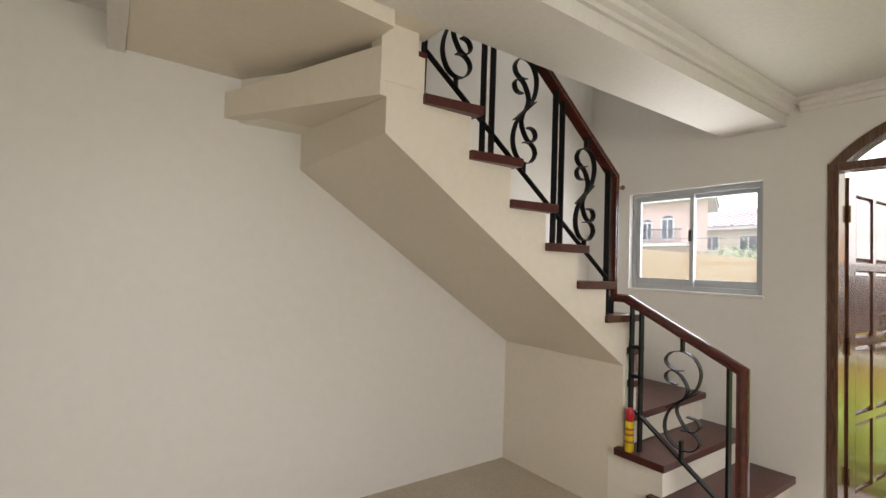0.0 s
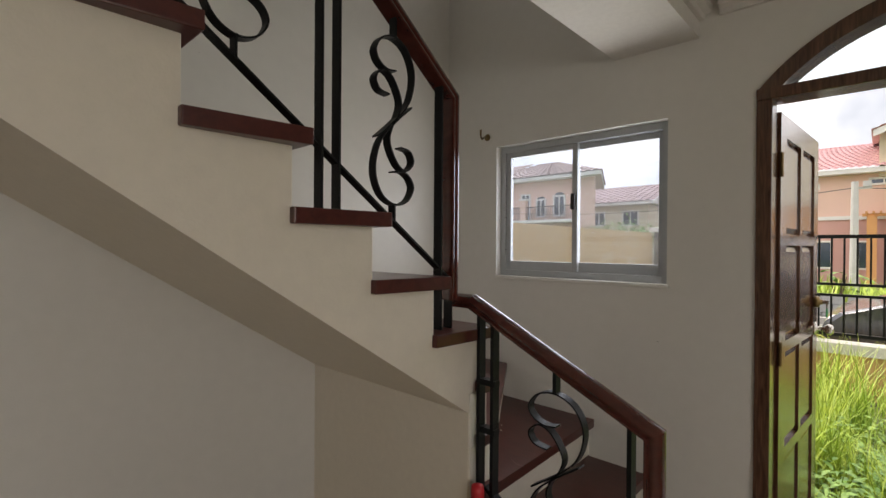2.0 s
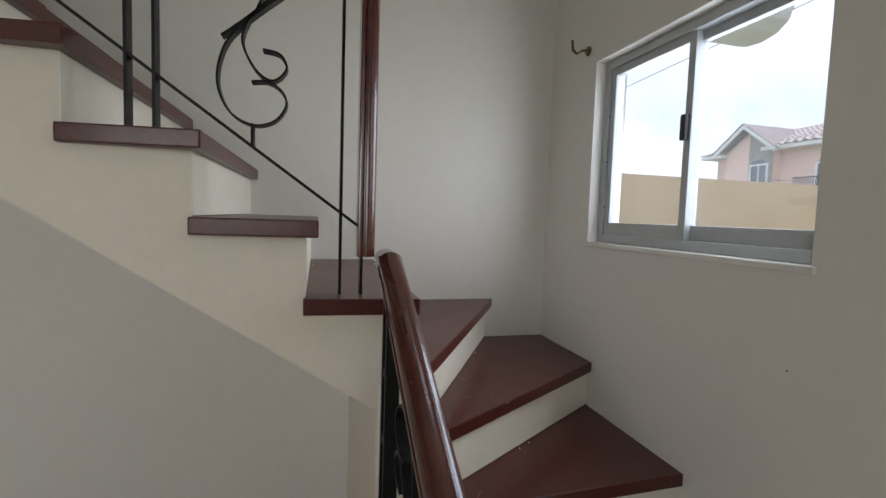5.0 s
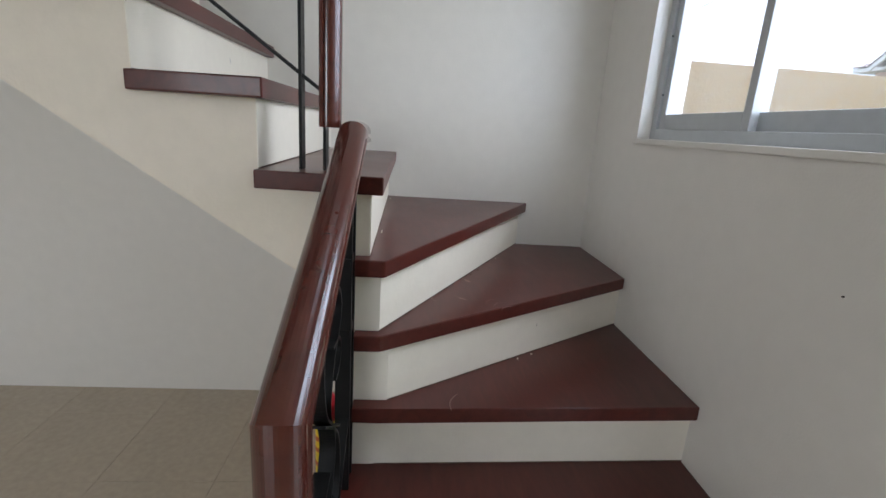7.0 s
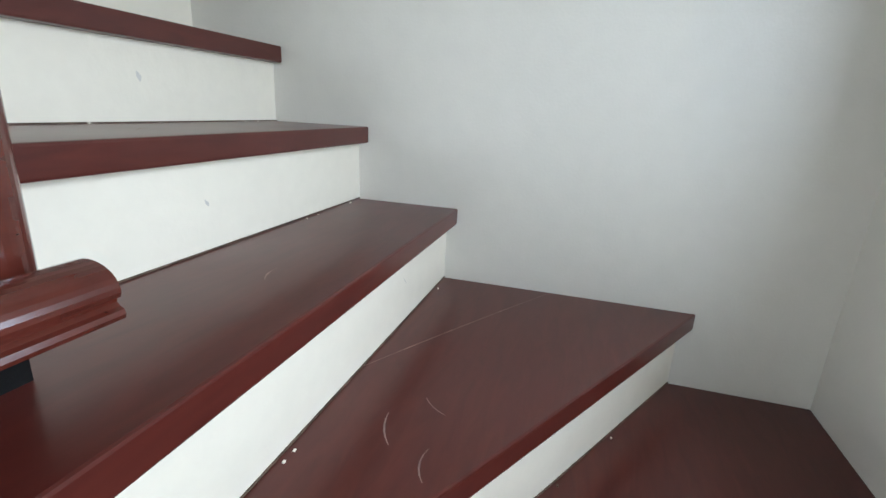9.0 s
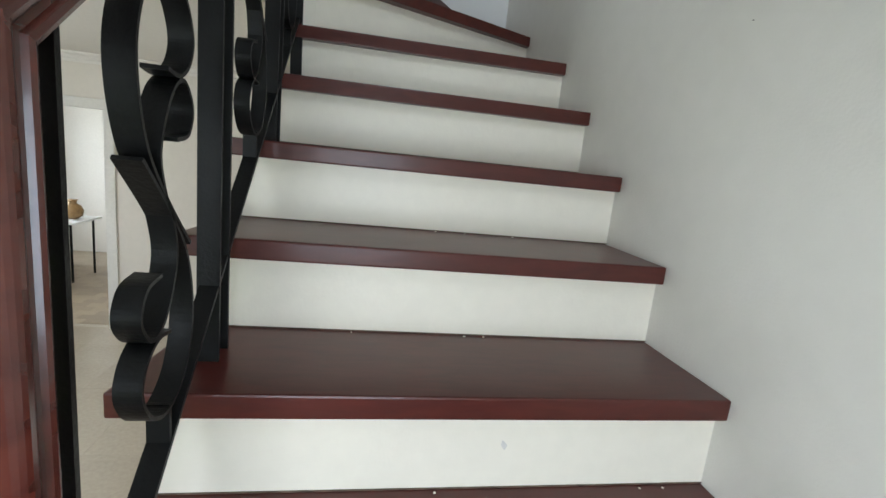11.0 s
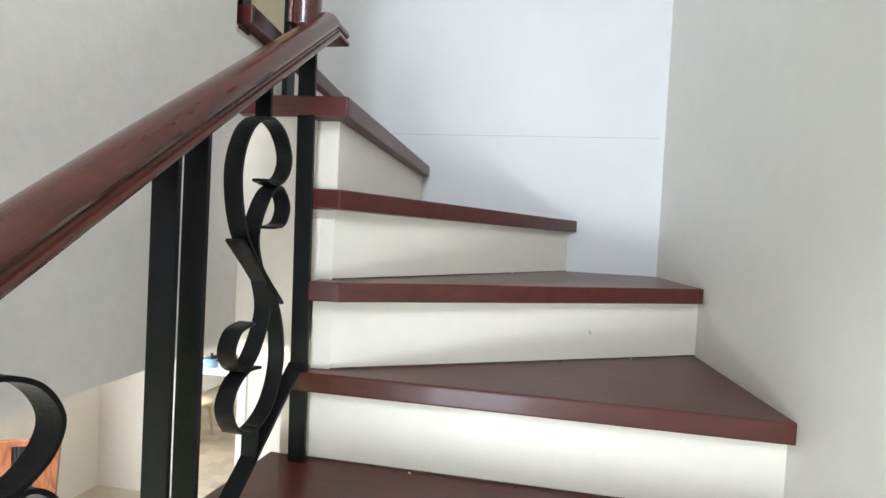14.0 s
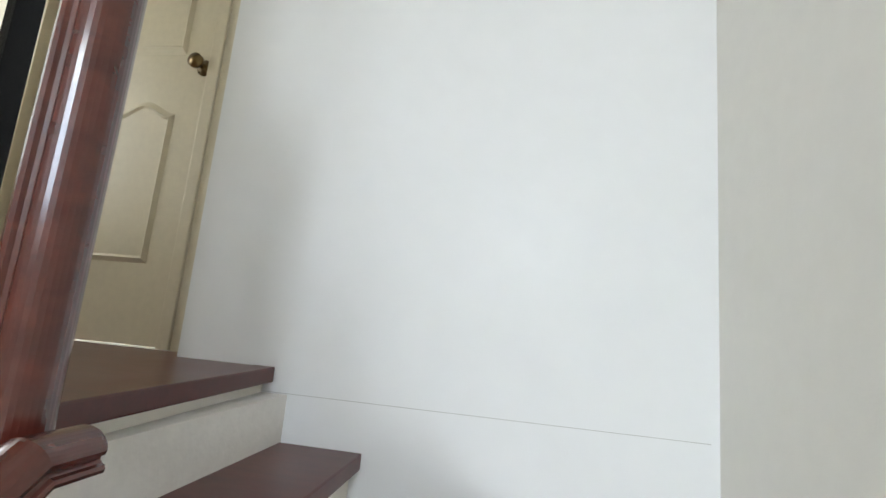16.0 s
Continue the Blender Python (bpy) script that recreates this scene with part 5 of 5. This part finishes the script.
bal = part("balcony_slab", boxes((a[0] - 0.6, a[0] + 3.2, D2 - 0.9, D2, a[1] - 0.25, a[1] - 0.1)), TRIM, h2)
for i in range(5):
    part("corbel", boxes((a[0] - 0.4 + i * 0.7, a[0] - 0.2 + i * 0.7, D2 - 0.7, D2, a[1] - 0.5, a[1] - 0.25)), TRIM, h2)
for i in range(26):
    b = bmesh.new()
    xx = a[0] - 0.55 + i * 0.14
    rod(b, (xx, D2 - 0.82, a[1] - 0.1), (xx, D2 - 0.82, a[1] + 0.8), 0.012, 6)
    part("baluster", b, IRON, bal)
part("balcony_rail", boxes((a[0] - 0.6, a[0] + 3.2, D2 - 0.84, D2 - 0.80, a[1] + 0.8, a[1] + 0.84)), IRON, bal)
a, c = far(3.2, 0.75), far(3.9, 2.2)
house_window(h2, a[0], c[0], D2, a[1], c[1], 1)

# utility pole with wires
px, pz = far(1.57, 3.15)
sp = (18 + 2.83) / (D1 + 2.83)
px, pz = 2.31 + (px - 2.31) * sp, 1.42 + (pz - 1.42) * sp
pole = thing("utility_pole", (px, 18, GZ - 0.1), "pale concrete utility pole with cross arm", "pole")
b = bmesh.new()
rod(b, (0, 0, 0), (0, 0, pz + 0.3), 0.13, 10, 0.09)
part("shaft", b, POLEM, pole)
part("cross_arm", boxes((-0.1, 0.42, -0.04, 0.04, pz + 0.05, pz + 0.12), (0.2, 0.4, -0.08, 0.08, pz + 0.12, pz + 0.3)), POLEM, pole)
b = bmesh.new()
for s in (-1, 1):
    for k in range(8):
        t0, t1 = k / 8, (k + 1) / 8
        rod(b, (s * 16 * t0, 0, pz + 0.1 - 1.6 * t0 * (1 - t0) * 1.2), (s * 16 * t1, 0, pz + 0.1 - 1.6 * t1 * (1 - t1) * 1.2), 0.012, 4)
part("wire", b, BLKV, pole)
b = bmesh.new()
rod(b, (-40 - px, -9, 4.92 - GZ), (14 - px, -9, 7.10 - GZ), 0.012, 5)
part("wire", b, BLKV, pole)

# stacked blocks and a maroon board on the verge
r = random.Random(2)
blk = thing("block_stack", (-0.2, 11.9, GZ - 0.1), "grey concrete blocks stacked on the verge", "blocks")
for row in range(3):
    for i in range(7 - row):
        part("block", boxes((i * 0.41 + row * 0.2, i * 0.41 + row * 0.2 + 0.40, r.uniform(-0.02, 0.02), 0.2, row * 0.2, row * 0.2 + 0.19)), BLOCK, blk)
mb = thing("low_barrier", (2.6, 12.0, GZ - 0.1), "maroon painted low barrier on the verge", "barrier")
part("board", boxes((0, 4.5, 0, 0.08, 0.1, 0.45), bev=0.01), REDB, mb)
for i in range(4):
    part("post", boxes((0.2 + i * 1.3, 0.3 + i * 1.3, 0.08, 0.16, 0, 0.5)), REDB, mb)


# ---- parked vehicles ----
def vehicle(name, at, label, paint, prof, width, wheels, glassline, length):
    """A car body lofted from a side profile: (x, z) points, tumblehome above the beltline."""
    c = thing(name, at, label, "car")
    b = bmesh.new()
    rows = []
    for y, s in ((0.0, 1.0), (0.03, 1.02), (width * 0.5, 1.03), (width - 0.03, 1.02), (width, 1.0)):
        ring = []
        for x, z in prof:
            inset = 0.0
            if z > glassline:
                inset = 0.28 * (z - glassline)
            yy = y
            if y < width / 2:
                yy = y + inset
            elif y > width / 2:
                yy = y - inset
            ring.append(b.verts.new((length / 2 + (x - length / 2) * (s if z > 0.3 else 1), yy, z + (0.02 if 0.03 <= y <= width - 0.03 and z > 0.6 else 0))))
        rows.append(ring)
    m = len(prof)
    for p, q in zip(rows, rows[1:]):
        for i in range(m):
            b.faces.new((p[i], p[(i + 1) % m], q[(i + 1) % m], q[i]))
    b.faces.new(rows[0])
    b.faces.new(rows[-1][::-1])
    bmesh.ops.triangulate(b, faces=[q for q in b.faces if len(q.verts) > 4])
    body2 = part("body", b, paint, c)
    return c, body2


def wheel(parent, x, y, r):
    b = bmesh.new()
    lathe(b, (x, y, r), [(r * 0.62, -0.10), (r * 0.95, -0.10), (r, -0.06), (r, 0.06), (r * 0.95, 0.10), (r * 0.62, 0.10)], 28, "y")
    w = part("wheel", b, RUBBER, parent)
    b = bmesh.new()
    lathe(b, (x, y, r), [(r * 0.62, -0.085), (r * 0.55, -0.095), (r * 0.2, -0.06), (0.03, -0.065), (0.001, -0.07)], 20, "y")
    part("rim", b, STEEL, w)


SUV = [(0.0, 0.40), (0.02, 0.58), (0.08, 0.72), (0.22, 0.84), (0.6, 0.97), (1.0, 1.07), (1.32, 1.14), (1.9, 1.46), (2.35, 1.66), (2.9, 1.74), (3.9, 1.72), (4.5, 1.60), (4.75, 1.12), (4.82, 0.8), (4.8, 0.42), (4.3, 0.28), (0.5, 0.28)]
car, _ = vehicle("car", (1.48, 5.55, GZ - 0.1), "glossy dark sport utility car parked behind the fence", CARB, SUV, 1.8, 4, 1.12, 4.82)
for x in (0.95, 3.85):
    for y in (0.10, 1.70):
        wheel(car, x, y, 0.35)
b = bmesh.new()
prism(b, [(1.55, 1.14), (1.95, 1.40), (2.4, 1.58), (3.0, 1.65), (3.0, 1.14)], -0.004, 0.012, axis="y")
prism(b, [(3.06, 1.12), (3.06, 1.62), (3.9, 1.60), (4.4, 1.50), (4.55, 1.14)], -0.004, 0.012, axis="y")
for v in b.verts:                                 # the panes lean in with the cabin
    v.co.y += 0.28 * max(0.0, v.co.z - 1.12)
part("side_window", b, DGLASS, car)
b = bmesh.new()
w0 = [(1.40, 0.12, 1.19), (1.40, 1.68, 1.19), (2.30, 1.52, 1.645), (2.30, 0.28, 1.645)]
b.faces.new([b.verts.new((x - 0.015, y, z + 0.02)) for x, y, z in w0])
part("windscreen", b, DGLASS, car)
b = bmesh.new()
lathe(b, (0.16, 0.08, 0.70), [(0.001, -0.06), (0.11, -0.03), (0.13, 0.05), (0.001, 0.12)], 16, "y")
part("headlight", b, LAMPG, car, "clear headlight lens")
part("side_mirror", boxes((1.55, 1.75, -0.16, 0.06, 1.14, 1.28), bev=0.03), CARB, car)
part("door_handle", boxes((2.55, 2.75, -0.025, 0.01, 0.98, 1.02), bev=0.008), STEEL, car, "chrome handle")
# silver plate over the dark bonnet paints in the sky's reflection
b = bmesh.new()
bl = [(0.10, 0.775), (0.22, 0.868), (0.6, 0.998), (1.0, 1.098), (1.30, 1.164)]
for (xa, za), (xb, zb2) in zip(bl, bl[1:]):
    b.faces.new([b.verts.new(c) for c in ((xa, 0.06, za), (xa, 1.74, za), (xb, 1.74, zb2), (xb, 0.06, zb2))])
bmesh.ops.remove_doubles(b, verts=b.verts[:], dist=0.001)
part("bonnet", b, CARS, car, "dark car's bonnet with the sky's sheen coloured in as silver")
part("bonnet_trim", boxes((0.0, 0.08, 0.3, 1.5, 0.58, 0.66), bev=0.02), LAMPG, car)
VAN = [(0.0, 0.5), (0.03, 0.95), (0.75, 1.08), (1.15, 1.75), (1.4, 1.9), (3.9, 1.9), (4.2, 1.8), (4.3, 1.0), (4.3, 0.45), (0.4, 0.35)]
van, _ = vehicle("van", (2.55, 9.0, GZ - 0.1), "pale silver van parked further along the street", CARS, VAN, 1.75, 4, 1.05, 4.3)
for x in (0.85, 3.4):
    wheel(van, x, 0.10, 0.33)
    wheel(van, x, 1.65, 0.33)
b = bmesh.new()
prism(b, [(0.95, 1.12), (1.25, 1.68), (2.3, 1.75), (2.3, 1.12)], 0.10, 0.11, axis="y")
prism(b, [(2.4, 1.12), (2.4, 1.75), (3.9, 1.72), (4.05, 1.12)], 0.10, 0.11, axis="y")
part("side_window", b, DGLASS, van)

# ---- houses seen through the window ----
def hip_house(at, w, d, h, rise, wallm, roofm, label, wins, turn=0, r0=0.3, r1=0.7, skew=0.0, gable=False):
    """skew: how far the back of a splayed plan stands to the side of its front."""
    o = thing("house", at, label, "house")
    b0, b1 = bmesh.new(), bmesh.new()
    prism(b0, [(0, 0), (w, 0), (w - skew, d), (-skew, d)], 0, h)
    part("wall", b0, wallm, o)
    prism(b1, [(-0.6, -0.6), (w + 0.6, -0.6), (w + 0.6 - skew, d + 0.6), (-0.6 - skew, d + 0.6)], h, h + 0.2)
    part("fascia", b1, TRIM, o)
    rz = h + rise
    rx0, rx1, ym = w * r0, w * r1, d / 2
    e = 0.65
    tile_roof(o, (-e, -e, h + 0.2), (w + e, -e, h + 0.2), (rx0, ym, rz), (rx1, ym, rz), roofm, 11, 20)
    if gable:
        b = bmesh.new()
        lo = [b.verts.new(q) for q in ((w - 0.2, 0, h), (w - 0.2, d, h), (w - 0.2, ym, rz - 0.25))]
        hi = [b.verts.new((w, q.co.y, q.co.z)) for q in lo]
        b.faces.new(lo[::-1])
        b.faces.new(hi)
        for i in range(3):
            j = (i + 1) % 3
            b.faces.new((lo[i], lo[j], hi[j], hi[i]))
        part("gable_wall", b, wallm, o)
        for yy in (-e, d + e):
            b = bmesh.new()
            sweep(b, [(w + e - 0.04, yy, h + 0.10), (w + e - 0.04, ym, rz - 0.10)], [(-0.05, -0.11), (0.05, -0.11), (0.05, 0.11), (-0.05, 0.11)], (1, 0, 0))
            part("bargeboard", b, TRIM, o)
    else:
        tile_roof(o, (w + e, -e, h + 0.2), (w + e - skew, d + e, h + 0.2), (rx1, ym, rz), (rx1, ym + 0.02, rz), roofm, 11, 16)
    tile_roof(o, (w + e - skew, d + e, h + 0.2), (-e - skew, d + e, h + 0.2), (rx1, ym, rz), (rx0, ym, rz), roofm, 11, 20)
    tile_roof(o, (-e - skew, d + e, h + 0.2), (-e, -e, h + 0.2), (rx0, ym + 0.02, rz), (rx0, ym, rz), roofm, 11, 16)
    for a, c, z0, z1, ar in wins:
        house_window(o, a, c, 0, z0, z1, 1, ar)
    o.rotation_euler = (0, 0, radians(turn))
    return o


HX = -17.2
L = lambda x: x - HX
U = lambda z: z - GZ
hh = hip_house((HX, 22.0, GZ), 7.9, 5.0, U(5.32), 1.5, PEACH, ROOFG, "peach two-storey house with weathered hip tile roof, gabled wing and balcony",
               [(L(-15.2), L(-14.7), U(3.4), U(4.45), True), (L(-12.9), L(-12.4), U(3.3), U(4.2), True), (L(-11.75), L(-11.15), U(3.3), U(4.35), True), (L(-13.95), L(-13.45), U(3.05), U(4.55), False)], 0, 0.40, 0.52, 2.6)
# lower left block with its own hip, and the gabled wing before it
part("wing_wall", boxes((L(-21.5), -0.002, 0.4, 4.8, 0, U(5.3))), PEACH, hh)
part("wing_fascia", boxes((L(-22.2), L(-17.9), -0.2, 6.4, U(5.3), U(5.48))), TRIM, hh)
tile_roof(hh, (L(-22.25), -0.25, U(5.5)), (L(-16.4), -0.25, U(5.5)), (L(-19.2), 3.0, U(6.9)), (L(-15.0), 3.0, U(7.0)), ROOFG, 10, 18)
tile_roof(hh, (L(-22.25), 6.4, U(5.5)), (L(-22.25), -0.25, U(5.5)), (L(-19.2), 3.02, U(6.9)), (L(-19.2), 3.0, U(6.9)), ROOFG, 10, 16)
b = bmesh.new()
prism(b, [(L(-20.0), 0), (L(-17.1), 0), (L(-17.1), U(5.45)), (L(-18.55), U(6.45)), (L(-20.0), U(5.45))], -0.5, 0.398, axis="y")
part("gable_wall", b, PEACH, hh)
b = bmesh.new()
prism(b, [(L(-18.5), U(2.6)), (L(-17.12), U(2.6)), (L(-17.12), U(5.42)), (L(-18.5), U(6.38))], -0.56, -0.502, axis="y")
part("stone_panel", b, STONE, hh, "dark stone cladding on the gable")
b = bmesh.new()
prism(b, [(L(-20.5), U(5.15)), (L(-20.5), U(5.38)), (L(-18.6), U(6.80)), (L(-16.7), U(5.38)), (L(-16.7), U(5.15)), (L(-18.6), U(6.57))], -1.0, -0.92, axis="y")
part("bargeboard", b, TRIM, hh)
tile_roof(hh, (L(-20.55), 3.0, U(5.38)), (L(-20.55), -1.05, U(5.38)), (L(-18.6), 3.0, U(6.84)), (L(-18.6), -1.05, U(6.84)), ROOFG, 9, 14)
tile_roof(hh, (L(-16.65), -1.05, U(5.38)), (L(-16.65), 3.0, U(5.38)), (L(-18.6), -1.05, U(6.84)), (L(-18.6), 3.0, U(6.84)), ROOFG, 9, 14)
house_window(hh, L(-18.3), L(-17.4), -0.562, U(3.2), U(4.55), 1, True)
for x in (-20.85, -20.35):
    house_window(hh, L(x), L(x + 0.35), 0.4, U(3.9), U(4.5), 0, True)
hb = part("balcony_slab", boxes((L(-15.7), L(-10.2), -1.0, -0.002, U(2.85), U(3.0))), TRIM, hh)
for i in range(46):
    x = L(-15.6) + i * 0.118
    b = bmesh.new()
    sweep(b, [(x, -0.92, U(3.0)), (x + 0.05, -0.92, U(3.25)), (x - 0.04, -0.92, U(3.5)), (x, -0.92, U(3.72))], [(-0.014, -0.014), (0.014, -0.014), (0.014, 0.014), (-0.014, 0.014)], (0, 1, 0))
    part("baluster", b, IRON, hb)
part("balcony_rail", boxes((L(-15.7), L(-10.2), -0.95, -0.89, U(3.72), U(3.77))), IRON, hb)
part("balcony_column", boxes((L(-13.45), L(-13.1), -0.98, -0.70, U(3.0), U(4.15))), PEACH, hb)
part("column_cap", boxes((L(-13.52), L(-13.03), -1.05, -0.63, U(4.15), U(4.25))), TRIM, hb)
hip_house((-19.2, 31.0, GZ), 9.5, 8.0, U(4.45), 1.82, CREAM, mat("faded_roof_tile", (0.52, 0.40, 0.39), 0.7, 0, 0.2, 3, rnd=0.5), "pale house with faded pink tile roof and gable end behind shrubs",
          [(7.8, 8.8, U(3.1), U(4.0), False), (5.6, 6.4, U(3.1), U(4.0), False)], 0, 0.10, 1.068, gable=True)
leafy("bush", (-6.9, 20.5, GZ - 0.1), "leafy green shrub by the street", "bush", 1100, 1.7, 3.5, 0.3, 0.035, WEED, 7)
leafy("bush", (-8.6, 21.0, GZ - 0.1), "low leafy shrub by the street", "bush", 700, 1.3, 3.3, 0.3, 0.03, WEED, 8)
leafy("banana_plant", (1.2, 14.2, GZ - 0.1), "young banana plant with broad leaves on the lot", "plant", 16, 0.35, 1.35, 0.55, 0.08, WEED, 9)

# ---- tiles of the floors ----
tb = boxes((0.0008, 0.3992, 0.0008, 0.3992, -0.0035, 0.0))
tme = None
for ix in range(12):
    for iy in range(15):
        x, y = ix * 0.4 - 0.2, 0.15 - (iy + 1) * 0.4
        if x < -0.25 or x + 0.4 > XR + 0.16 or y < YF - 0.16:
            continue
        if tme is None:
            first = part("tile", tb, FLOOR, floor)
            tme = first.data
            first.location = (x, y, 0)
        else:
            o = new("tile", tme)
            o.parent = floor
            o.location = (x, y, 0)
tb = boxes((0.001, 0.199, 0.001, 0.119, -0.0025, 0.0))
kme = None
for ix in range(16):
    for iy in range(18):
        x, y = 2.3 + ix * 0.2 - (iy % 2) * 0.1, YF - 0.22 - iy * 0.12
        if kme is None:
            first = part("tile", tb, LINO, kfloor)
            kme = first.data
            first.location = (x, y, 0)
        else:
            o = new("tile", kme)
            o.parent = kfloor
            o.location = (x, y, 0)
